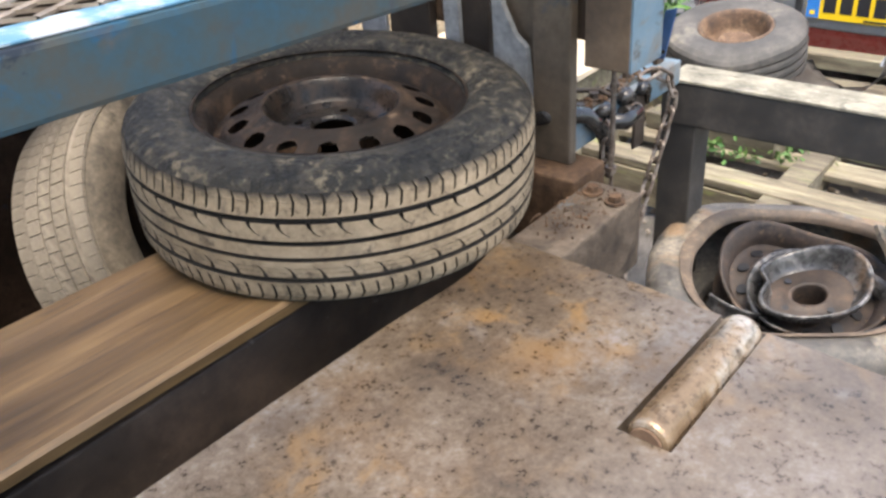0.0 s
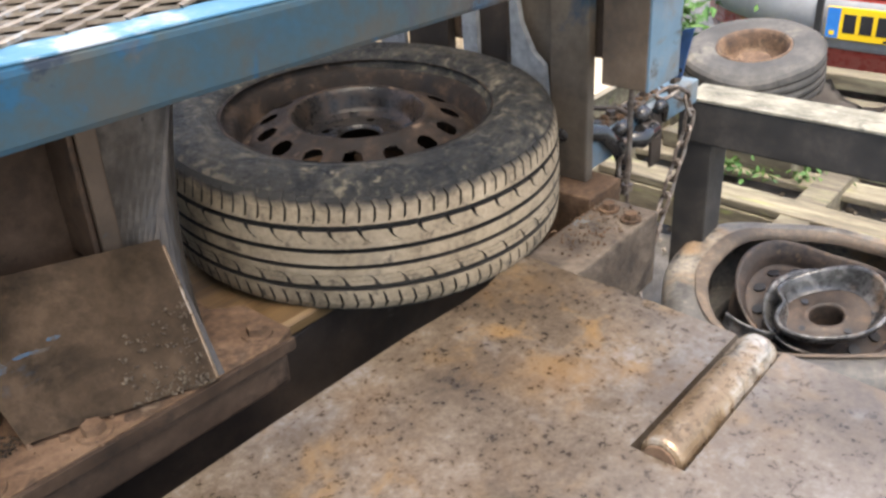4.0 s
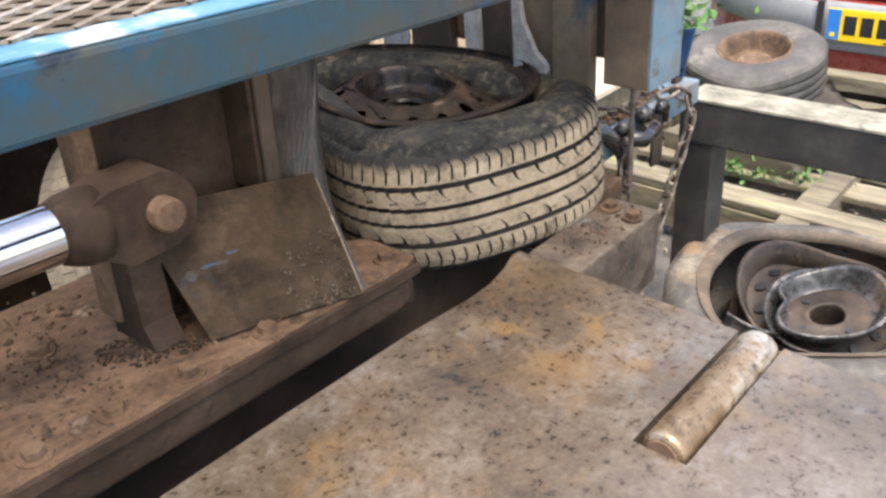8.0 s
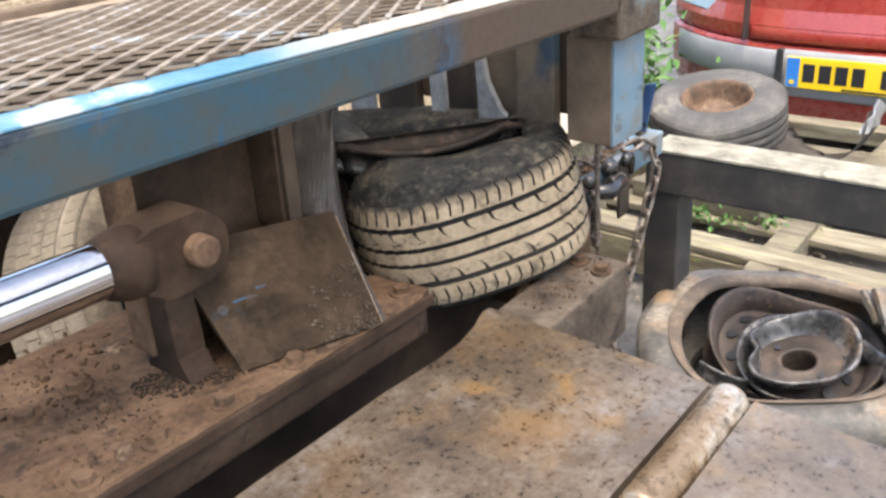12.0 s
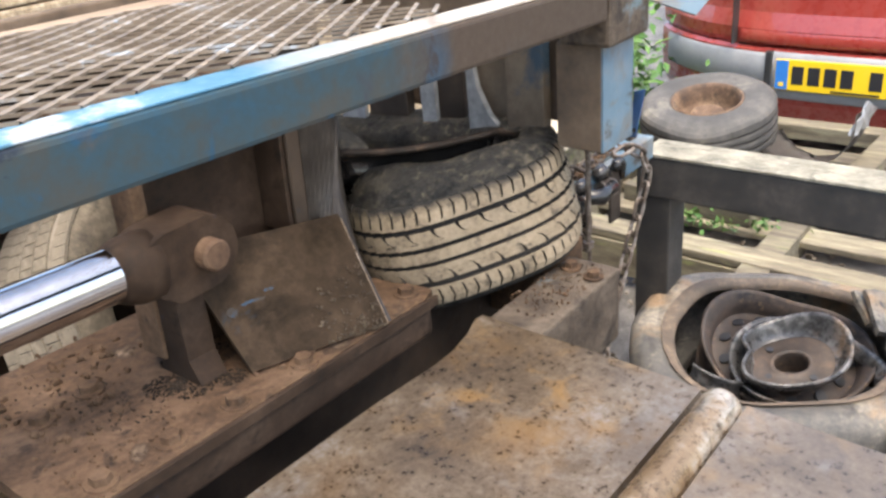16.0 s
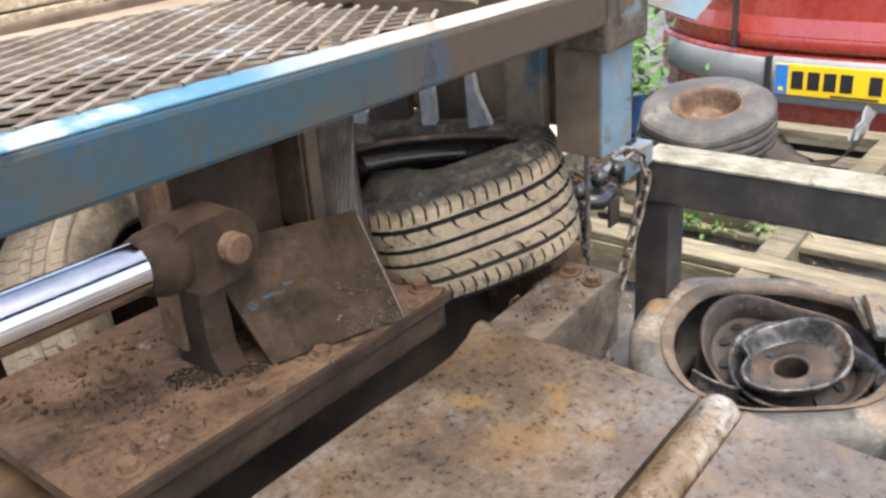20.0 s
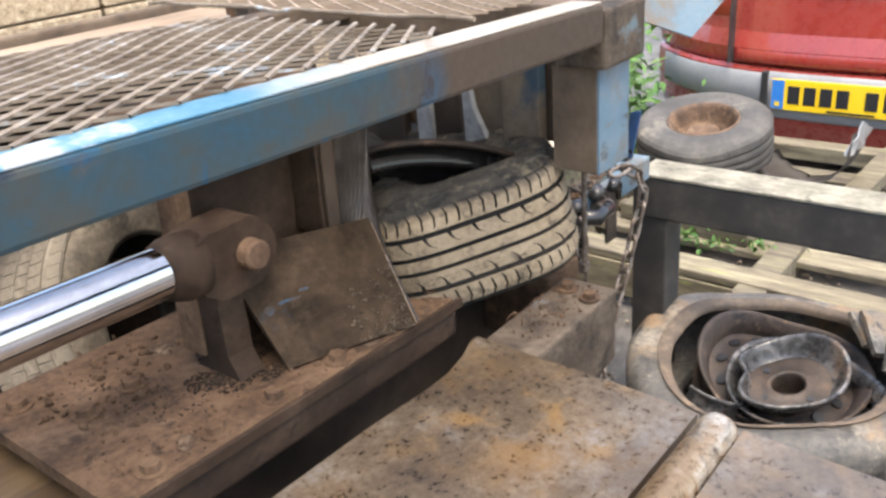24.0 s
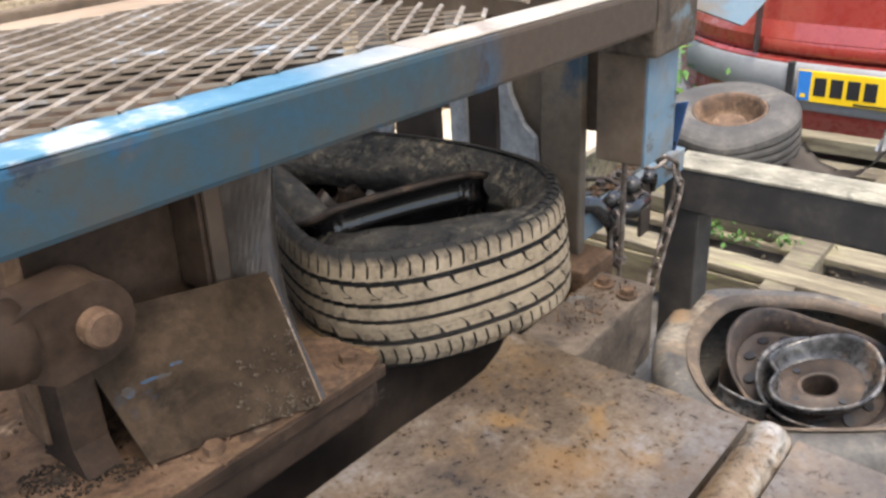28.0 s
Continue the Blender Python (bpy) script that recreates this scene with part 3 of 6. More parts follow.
def prism(bm, outline, z0, z1, hole=None):
    """A flat plate with an outline, and a hole if wanted."""
    loops = [outline] + ([hole] if hole else [])
    tops = []
    edges = []
    for lp in loops:
        vs = [bm.verts.new((x, y, z1)) for x, y in lp]
        tops.append(vs)
        edges += [bm.edges.new((vs[i], vs[(i + 1) % len(vs)])) for i in range(len(vs))]
    bmesh.ops.triangle_fill(bm, edges=edges, use_beauty=True)
    faces = bm.faces[:]
    r = bmesh.ops.extrude_face_region(bm, geom=faces)
    bmesh.ops.translate(bm, verts=[v for v in r["geom"] if isinstance(v, bmesh.types.BMVert)], vec=(0, 0, z0 - z1))
    return bm


def crumbs(bm, spots, rng, size=(0.002, 0.006)):
    """Small broken bits round each spot (x, y, z, spread, count)."""
    for x, y, z, sp, cnt in spots:
        for _ in range(cnt):
            a, d = rng.uniform(0, 6.283), sp * math.sqrt(rng.random())
            s = rng.uniform(*size)
            m = Matrix.Translation((x + d * math.cos(a), y + d * math.sin(a), z + s * 0.4)) @ Euler((rng.random() * 3, rng.random() * 3, rng.random() * 3)).to_matrix().to_4x4() @ Matrix.Diagonal((s * rng.uniform(0.6, 1.6), s, s * rng.uniform(0.4, 0.9), 1))
            bmesh.ops.create_icosphere(bm, subdivisions=1, radius=1.0, matrix=m)
    return bm


def bolt(parent, x, y, z, r=0.011, h=0.011, mat="rust", turn=0.3):
    """A hexagon head on a washer."""
    bm = bmesh.new()
    bmesh.ops.create_cone(bm, cap_ends=True, segments=18, radius1=r * 1.5, radius2=r * 1.45, depth=0.003, matrix=Matrix.Translation((x, y, z + 0.0015)))
    vs = bmesh.ops.create_cone(bm, cap_ends=True, segments=6, radius1=r, radius2=r * 0.93, depth=h, matrix=pose(x, y, z + 0.003 + h / 2, 0, 0, math.degrees(turn)))["verts"]
    return part("bolt", bm, mat, parent)


# ---- ground ----
BED = 0.54
rng = random.Random(5)
bm = bmesh.new()
xs = [-60, -20, -6, -2, -1] + [-0.6 + 0.1 * i for i in range(52)] + [5.2, 7, 12, 30, 90]
ys = [-60, -20, -6, -2] + [-1 + 0.1 * i for i in range(40)] + [3.5, 5, 9, 25, 80]
grid = [[bm.verts.new((x, y, -0.012 + 0.022 * noise.noise((x * 1.7, y * 1.7, 0)) + 0.012 * noise.noise((x * 6, y * 6, 3)) if abs(x) < 5 else -0.012)) for x in xs] for y in ys]
for v in bm.verts:
    # the yard falls away gently under the car
    v.co.z -= 0.07 * max(0.0, min(1.0, (v.co.x - 2.7) / 0.5))
for j in range(len(ys) - 1):
    for i in range(len(xs) - 1):
        bm.faces.new((grid[j][i], grid[j][i + 1], grid[j + 1][i + 1], grid[j + 1][i]))
tagged(part("ground", bm, "ground", smooth=True), "dark wet yard ground of dirt, oil and grit", "ground", kind="structure")
bm = bmesh.new()
crumbs(bm, [(1.35, 0.72, 0.0, 0.28, 260), (1.3, 0.95, 0.0, 0.3, 160), (1.9, 0.9, 0.0, 0.35, 160), (1.75, 0.1, 0.0, 0.35, 160), (2.3, 0.3, 0.0, 0.5, 160)], rng, (0.003, 0.011))
tagged(part("gravel", bm, "dust"), "loose grit and broken stones on the yard", "gravel", kind="stuff")

# ---- the crushing machine: bed, table, anvil ----
SLOPE = -0.031


def bedz(x):
    return BED + SLOPE * (x - 0.65) * 0.5


machine = thing("machine_bed", pose(0.4, 0.7, 0), "rusty steel bed of a wheel crushing machine with a worn rail", "machine")


def mpart(name, bm, mat, label="", smooth=False):
    bmesh.ops.translate(bm, verts=bm.verts[:], vec=(-0.4, -0.7, 0))
    return part(name, bm, mat, machine, label, smooth)


# worn guide rail with a shallow dish
bm = bmesh.new()
prof = [(0.772, -0.02), (0.770, -0.005), (0.777, 0.0), (0.80, -0.001), (0.84, -0.0045), (0.90, -0.006), (0.97, -0.0045), (1.0, -0.001), (1.03, 0.0), (1.035, -0.004), (1.035, -0.02)]
ends = []
for x in (-1.2, -0.4, 0.2, 0.6, 1.14):
    ends.append([bm.verts.new((x, y, bedz(x) + z)) for y, z in prof])
for a, b in zip(ends, ends[1:]):
    for j in range(len(prof) - 1):
        bm.faces.new((a[j], b[j], b[j + 1], a[j + 1]))
    bm.faces.new((a[0], a[-1], b[-1], b[0]))
bm.faces.new(ends[0])
bm.faces.new(ends[-1])
mpart("rail", bm, "rail", "worn brown steel rail rubbed bright along its length")
# the rail's sides are dark steel to give the slot its shade
mpart("side_beam", boxed(-1.2, 1.12, 0.785, 0.86, 0.30, 0.508, 0.004), "darksteel")
mpart("side_beam", boxed(-1.2, 1.12, 0.96, 1.03, 0.30, 0.508, 0.004), "darksteel")
for x in (-0.9, 0.1, 0.95):
    mpart("leg", boxed(x - 0.04, x + 0.04, 0.78, 1.04, 0.0, 0.30, 0.004), "darksteel")
# dark floor added for the deep shade of the open slot
mpart("slot_shade_plate", boxed(-1.2, 1.05, 0.40, 0.86, 0.06, 0.072), "darksteel", "dark plate added for the shade in the slot under the ram")
# the bed's end beam, beyond the table's corner
bm = boxed(0.84, 1.088, 0.548, 0.640, 0.40, 0.528, 0.006)
mpart("end_beam", bm, "bedgrime", "rusty end beam caked with dirt")
mpart("end_beam", boxed(1.06, 1.16, 0.655, 1.4, 0.40, 0.53, 0.005), "dirtsteel")
mpart("leg", boxed(1.0, 1.07, 0.565, 0.64, 0.0, 0.40, 0.004), "darksteel")
for i, (x, y) in enumerate(((1.046, 0.612), (1.035, 0.567))):
    b = bolt(machine, x - 0.4, y - 0.7, 0.53, 0.011, 0.009, "dirtsteel", i)
bm = bmesh.new()
crumbs(bm, [(0.93, 0.60, 0.53, 0.045, 70), (1.04, 0.60, 0.53, 0.04, 90), (0.99, 0.60, 0.53, 0.045, 70)], rng, (0.0008, 0.0025))
tagged(mpart("dirt", bm, "dirtsteel"), kind="stuff")

# ---- front table with its pin in a slot ----
table = thing("steel_table", pose(0.5, 0.3, 0), "worn brown and grey steel table plate with a slot", "table")
bm = bmesh.new()
prism(bm, [(-0.9, 0.655), (0.2, 0.642), (0.40, 0.637), (0.60, 0.629), (0.70, 0.619), (0.745, 0.619), (0.79, 0.628), (0.825, 0.641), (0.842, 0.640), (0.8395, 0.56), (0.836, 0.40), (0.830, 0.309), (0.588, 0.314), (0.588, 0.2545), (0.826, 0.2525), (0.812, 0.0), (0.80, -0.6), (-0.9, -0.6)], BED - 0.022, BED)
bmesh.ops.translate(bm, verts=bm.verts[:], vec=(-0.5, -0.3, 0))
part("plate", bm, "plate", table)
# the first apron hangs low to keep daylight out of the slot
for nm, b in (("apron", (-0.9, 0.78, 0.59, 0.607, 0.08, 0.517)), ("apron", (0.775, 0.79, -0.55, 0.24, 0.36, 0.517)), ("slot_floor", (0.56, 0.825, 0.225, 0.335, 0.488, 0.497))):
    part(nm, boxed(b[0] - 0.5, b[1] - 0.5, b[2] - 0.3, b[3] - 0.3, b[4], b[5], 0.002), "darksteel", table)
for x, y in ((0.70, 0.5), (0.74, -0.5), (-0.8, 0.5), (-0.8, -0.5)):
    part("leg", boxed(x - 0.53, x - 0.47, y - 0.33, y - 0.27, 0.0, 0.518, 0.003), "darksteel", table)
pin = thing("steel_pin", pose(0.707, 0.2802, BED - 0.004, 0, 0, -1.0), "thick round steel bar lying in the table's slot", "bar")
bm = bmesh.new()
ring = [(-0.116, 0.019), (-0.114, 0.0228), (-0.110, 0.0243), (0.106, 0.0243), (0.112, 0.022), (0.113, 0.018)]
tube(bm, [(x, 0, 0) for x, r in ring], [r for x, r in ring], 28)
part("bar", bm, "pin", pin, smooth=False)
bm = bmesh.new()
tube(bm, [(-0.1185, 0, 0), (-0.1165, 0, 0)], [0.0165, 0.0178], 24)
part("sawn_end", bm, "rust", pin, "rusty sawn end")

# ---- anvil that the wheel is pressed against ----
anvil = thing("anvil_frame", pose(1.15, 0.9, 0.53), "dark steel anvil frame with worn gusset ribs", "machine")
part("post", boxed(-0.040, -0.018, -0.206, -0.134, 0, 0.50, 0.004), "anvilpaint", anvil, "brown steel post with blue paint left")
part("post", boxed(-0.012, 0.004, -0.245, -0.192, 0.205, 0.50, 0.003), "darksteel", anvil)
part("backing_plate", boxed(-0.001, 0.008, -0.133, 0.40, 0, 0.118, 0.003), "darksteel", anvil)
part("cross_beam", boxed(0.02, 0.07, -0.15, 0.6, 0.36, 0.48, 0.004), "dirtsteel", anvil)
part("post", boxed(-0.02, 0.09, 0.42, 0.52, 0, 0.48, 0.004), "darksteel", anvil)
for y0, y1 in ((0.107, 0.204), (-0.025, 0.040)):
    part("rib", boxed(-0.008, 0.014, y0, y1, 0.118, 0.46, 0.003), "darksteel", anvil)
for y0, y1, z0 in ((0.060, 0.135, 0.190), (-0.060, 0.020, 0.184)):
    part("filler_plate", boxed(0.016, 0.024, y0, y1, z0, 0.46, 0.002), "dirtsteel", anvil)
part("web_plate", boxed(-0.008, -0.002, -0.140, -0.054, 0, 0.46, 0.002), "anvilpaint", anvil)
part("gusset", boxed(-0.020, -0.009, 0.204, 0.268, 0.10, 0.42, 0.003), "ribsteel", anvil, "worn shiny steel gusset")
bm = bmesh.new()
prism(bm, [(0.029, 0.11), (0.061, 0.11), (0.066, 0.46), (0.034, 0.46)], -0.020, -0.010)
bmesh.ops.transform(bm, verts=bm.verts[:], matrix=Matrix(((0, 0, 1, 0), (1, 0, 0, 0), (0, 1, 0, 0), (0, 0, 0, 1))))
part("gusset", bm, "ribsteel", anvil, "worn shiny steel gusset")
bm = bmesh.new()
prism(bm, [(-0.056, 0.02), (-0.133, 0.02), (-0.118, 0.185), (-0.095, 0.205), (-0.072, 0.25), (-0.056, 0.34), (-0.050, 0.34)], -0.034, -0.022)
bmesh.ops.transform(bm, verts=bm.verts[:], matrix=Matrix(((0, 0, 1, 0), (1, 0, 0, 0), (0, 1, 0, 0), (0, 0, 0, 1))))
part("gusset", bm, "ribsteel", anvil, "worn shiny steel gusset")

# ---- guard frame over the ram: blue beam, expanded metal, post ----
guard = thing("guard_frame", pose(0.5, 0.55, 0.95), "blue painted steel guard frame with expanded metal top", "guard")


def gpart(name, bm, mat, label="", smooth=False, parent=None):
    bmesh.ops.translate(bm, verts=bm.verts[:], vec=(-0.5, -0.55, -0.95))
    return part(name, bm, mat, guard, label, smooth)


def topz(x):
    return 1.0035 - 0.034 * (x - 0.217)


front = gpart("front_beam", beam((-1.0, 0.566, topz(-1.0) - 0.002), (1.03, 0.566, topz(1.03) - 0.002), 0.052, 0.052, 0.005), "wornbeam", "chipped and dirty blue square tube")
# the top strips carry the bright sky overhead in their pale colours
gpart("sky_paled_top", beam((-1.0, 0.566, topz(-1.0) + 0.001), (0.58, 0.566, topz(0.58) + 0.001), 0.044, 0.0025, 0.001), "bluetop", "patchy blue and white paint, paled for sky light, on the beam's top")
gpart("sky_paled_top", beam((0.5805, 0.566, topz(0.5805) + 0.001), (1.03, 0.566, topz(1.03) + 0.001), 0.044, 0.0025, 0.001), "creamtop", "rubbed primer, paled for sky light, on the beam's top")
gpart("end_block", boxed(1.034, 1.155, 0.540, 0.62, 0.884, 0.965, 0.006), "bedgrime", "brown steel end block")
gpart("post", boxed(1.049, 1.141, 0.561, 0.634, 0.728, 0.884, 0.003), "brown", "brown fronted steel post")
gpart("post_side", boxed(1.0495, 1.1415, 0.5575, 0.5615, 0.728, 0.882, 0.001), "bluelight", "light blue painted side plate")
bm = bmesh.new()
slab(bm, [(1.203, 0.666, 0.943), (1.269, 0.519, 0.884), (1.320, 0.486, 0.938), (1.30, 0.60, 1.06)], 0.008, 3)
gpart("corner_plate", bm, "bluelight", "blue painted bracket above the post")
bm = bmesh.new()
slab(bm, [(1.168, 0.575, 0.716), (1.168, 0.564, 0.717), (1.166, 0.548, 0.795), (1.166, 0.566, 0.790)], 0.004, 4)
strap = gpart("strap", bm, "deepblue", "deep blue perforated steel strap")
for k in range(3):
    bm = bmesh.new()
    bmesh.ops.create_cone(bm, cap_ends=True, segments=12, radius1=0.0035, radius2=0.0035, depth=0.006, matrix=pose(1.1665 - 0.5, 0.566 - 0.005 * k - 0.55, 0.728 + 0.024 * k - 0.95, 0, 90))
    part("hole", bm, "groove", strap)
gpart("rear_beam", beam((-1.0, 1.02, topz(-1.0) - 0.010), (1.3, 1.02, topz(1.3) - 0.010), 0.05, 0.03, 0.004), "brown", "dusty rear angle")
gpart("end_beam", beam((1.05, 0.60, topz(1.05) - 0.004), (1.05, 1.25, topz(1.05) - 0.004), 0.05, 0.05, 0.004), "brown")
for x in (-0.95,):
    gpart("post", boxed(x, x + 0.06, 0.55, 0.61, 0.0, 0.98, 0.003), "blue")
gpart("post", boxed(-0.95, -0.89, 1.02, 1.08, 0.0, 0.98, 0.003), "blue")
gpart("post", boxed(1.06, 1.12, 1.20, 1.26, 0.0, 0.93, 0.003), "darksteel")


def mesh_sheet(x0, x1, y0, y1, LX, LY, lift, seed):
    """A sheet of expanded metal: zigzag strands that touch at their corners, slightly warped."""
    bm = bmesh.new()
    for j in range(int((y1 - y0) / LY)):
        ya = y0 + j * LY
        for i in range(int((x1 - x0) / LX)):
            xa = x0 + i * LX + (LX / 2 if j % 2 else 0)
            for sx in (-1, 1):
                ends = []
                for x, y in ((xa, ya), (xa + sx * LX / 2, ya + LY)):
                    ends.append(Vector((x, y, topz(x) + lift + 0.0035 * noise.noise((x * 5, y * 5, seed)))))
                a, b = ends
                d = b - a
                u = Vector((d.y, -d.x, 0)).normalized() * 0.0022
                w = Vector((0, 0, 0.0011))
                q = [bm.verts.new(p + o) for p in (a, b) for o in (u + w, -u + w * 1.8, -u - w, u - w * 1.4)]
                for k in range(4):
                    bm.faces.new((q[k], q[(k + 1) % 4], q[4 + (k + 1) % 4], q[4 + k]))
    return bm


tagged(gpart("expanded_metal", mesh_sheet(-0.98, 0.80, 0.585, 1.005, 0.046, 0.0150, 0.003, 1), "grate", "dusty expanded metal mesh with blue paint flecks"), kind="stuff")
tagged(gpart("expanded_metal", mesh_sheet(0.82, 1.04, 0.60, 1.24, 0.032, 0.024, 0.010, 4), "ledge", "second sheet of finer dusty mesh"), kind="stuff")
bm = bmesh.new()
tube(bm, [(0.805 + 0.010 * noise.noise((k * 0.9, 3, 0)), 0.585 + 0.042 * k, topz(0.8) + 0.009 + 0.006 * noise.noise((k * 0.7, 0, 5))) for k in range(16)], 0.003, 7)
gpart("bent_edge", bm, "grate", "bent cut edge of the mesh")

# ---- dusty steel ledge beyond the machine ----
ledge = thing("steel_ledge", pose(0.5, 1.6, 0), "long dust covered steel ledge beyond the machine", "ledge")
part("sheet", boxed(-1.9, 0.75, -0.17, 0.10, 0.882, 0.892, 0.002), "ledge", ledge)
part("lip", boxed(-1.9, 0.75, 0.105, 0.13, 0.86, 0.912, 0.006), "brown", ledge)
part("sheet", boxed(-1.9, 0.75, 0.135, 0.30, 0.868, 0.878, 0.002), "ledge", ledge)
# dark sheet added to give the darkness behind the standing tyre
part("apron", boxed(-1.9, 0.75, 0.265, 0.275, 0.02, 0.866, 0.002), "webdirt_shade", ledge, "dark sheet added under the ledge for the darkness behind the tyre")
for x in (-1.7, -0.2, 0.65):
    part("leg", boxed(x, x + 0.06, -0.10, 0.20, 0.0, 0.868, 0.004), "darksteel", ledge)

# ---- concrete blocks behind the machine ----
for i in range(7):
    ob = thing("concrete_block", pose(-0.2 + 0.45 * i, 1.93, 0), "coarse tan aggregate concrete block", "block", "blocks behind the machine")
    for k in range(5):
        part("block", boxed(0.004, 0.444, 0, 0.2, 0.225 * k + 0.002, 0.225 * k + 0.223, 0.006), "block", ob)

# a board added so that the gaps in the anvil show bright
sheet = thing("daylit_gap_sheet", pose(2.3, 1.55, 0.0), "pale board added behind the anvil to stand for daylight in its gaps", "board")
part("sheet", boxed(-0.42, 0.15, -0.30, 0.34, 0.285, 0.303, 0.002), "daylit", sheet)
for yy in (-0.22, 0.22):
    part("bearer", boxed(-0.40, 0.13, yy - 0.04, yy + 0.04, 0.0, 0.285, 0.004), "wood", sheet)

# ---- hanging chain, tie rod and drawbar beyond the anvil ----
rod = thing("tie_rod", pose(1.125, 0.625, 0.53), "thin rusty threaded tie rod standing on the bed", "rod")
bm = bmesh.new()
tube(bm, [(0, 0, 0), (0.004, 0.002, 0.09), (0, 0, 0.20)], 0.0045, 8)
part("rod", bm, "chain", rod)
bm = bmesh.new()
bmesh.ops.create_cone(bm, cap_ends=True, segments=6, radius1=0.010, radius2=0.010, depth=0.01, matrix=pose(0, 0, 0.005))
part("nut", bm, "chain", rod)
drawbar = thing("drawbar", pose(1.2, 0.735, 0.585), "blue painted square drawbar with black fittings", "bar")
part("bar", boxed(-0.06, 0.34, -0.030, 0.026, -0.048, 0, 0.004), "bluelight", drawbar)
part("dirt_cap", boxed(0.0, 0.20, -0.014, 0.022, -0.002, 0.004, 0.002), "bedgrime", drawbar)
for k, (x, z, r) in enumerate(((0.03, 0.014, 0.012), (0.10, 0.016, 0.014), (0.165, 0.012, 0.011))):
    bm = bmesh.new()
    tube(bm, [(x - 0.018, -0.034 - 0.004 * k, z - 0.016), (x, -0.040, z - 0.008), (x + 0.020, -0.036, z - 0.020), (x + 0.026, -0.034, z - 0.05)], [r * 0.8, r, r * 0.9, r * 0.6], 12)
    part("fitting", bm, "enamel", drawbar, "shiny black pipe fitting", smooth=True)
part("lug", boxed(0.285, 0.315, -0.006, 0.006, 0, 0.05, 0.003), "wornbeam", drawbar)
for k in range(4):
    bolt(drawbar, 0.0 + 0.06 * k, -0.005 + 0.008 * (k % 2), 0.005, 0.010, 0.009, "darksteel", k)
bm = bmesh.new()
tube(bm, [(-0.10, 0.02, 0.018), (-0.07, -0.005, 0.022), (-0.03, -0.035, 0.012), (0.0, -0.046, -0.02), (0.015, -0.05, -0.055), (0.0, -0.05, -0.085)], [0.012, 0.014, 0.015, 0.014, 0.012, 0.008], 12)
part("hook", bm, "enamel", drawbar, "shiny black iron hook over the bar", smooth=True)
bm = bmesh.new()
tube(bm, [(-0.01, 0.03, 0.016), (0.05, 0.034, 0.018), (0.075, 0.0, 0.016), (0.07, -0.032, 0.010), (0.02, -0.036, 0.008)], 0.0045, 8)
part("wire_loop", bm, "darksteel", drawbar, smooth=True)
bm = bmesh.new()
tube(bm, [(0.03, -0.035, -0.02), (0.07, -0.055, -0.03), (0.11, -0.06, -0.02)], [0.013, 0.016, 0.012], 12)
part("coupling", bm, "enamel", drawbar, "shiny black coupling", smooth=True)
bm = bmesh.new()
tube(bm, [(0.085, -0.045, -0.025), (0.12, -0.052, -0.028)], [0.017, 0.017], 8)
part("coupling_nut", bm, "chain", drawbar)
part("bracket", boxed(0.15, 0.19, -0.034, -0.027, -0.12, -0.005, 0.003), "darksteel", drawbar)
bm = bmesh.new()
crumbs(bm, [(0.02 + 0.02 * k, 0.012 * math.sin(k * 2.1), 0.004, 0.014, 10) for k in range(12)], random.Random(4), (0.002, 0.005))
tagged(part("dirt", bm, "dirtsteel", drawbar), kind="stuff")


def link_mesh(r=0.0045, length=0.034, wide=0.021):
    bm = bmesh.new()
    pts = []
    h = (length - wide) / 2
    for i in range(16):
        a = 2 * math.pi * i / 16
        pts.append((h * (1 if math.cos(a) > 0 else -1) * (1 if abs(math.cos(a)) > 1e-6 else 0) + wide / 2 * math.cos(a), wide / 2 * math.sin(a), 0))
    tube(bm, pts, r, 7, closed=True)
    return bm


chain_pts = [(1.372, 0.700, 0.600), (1.398, 0.690, 0.607), (1.418, 0.672, 0.590), (1.423, 0.664, 0.560), (1.418, 0.664, 0.530), (1.406, 0.667, 0.500), (1.392, 0.668, 0.470), (1.378, 0.670, 0.440), (1.364, 0.671, 0.410), (1.346, 0.671, 0.382), (1.326, 0.670, 0.355), (1.306, 0.669, 0.328), (1.288, 0.668, 0.300), (1.272, 0.667, 0.272), (1.258, 0.666, 0.244), (1.246, 0.665, 0.216), (1.236, 0.664, 0.188), (1.228, 0.663, 0.160)]
chain = thing("hanging_chain", pose(*chain_pts[0]), "rusty steel link chain hanging from the drawbar", "chain")
base = None
for i, (a, b) in enumerate(zip(chain_pts, chain_pts[1:])):
    a, b = Vector(a), Vector(b)
    if base is None:
        base = part("link", link_mesh(r=0.0038, length=0.041, wide=0.020), "chain", chain)
        ob = base
    else:
        ob = new("link", base.data)
        ob.parent = chain
    ob.matrix_basis = Matrix.Translation((a + b) / 2 - Vector(chain_pts[0])) @ (b - a).to_track_quat("X", "Z").to_matrix().to_4x4() @ pose(0, 0, 0, 90 * (i % 2) + 20)

short = thing("short_chain", pose(1.20, 0.675, 0.56), "short rusty chain hanging beside the drawbar", "chain")
for i in range(6):
    ob = new("link", base.data)
    ob.parent = short
    ob.matrix_basis = pose(0.004 * math.sin(i), 0.0, -0.031 * i, 0, 90, 0) @ pose(0, 0, 0, 90 * (i % 2) + 35)

# ---- black timber frame ----
stand = thing("timber_stand", pose(1.62, 0.5, 0), "blackened timber stand with a weathered mossy top rail", "stand")
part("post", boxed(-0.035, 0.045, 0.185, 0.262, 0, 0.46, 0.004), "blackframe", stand)
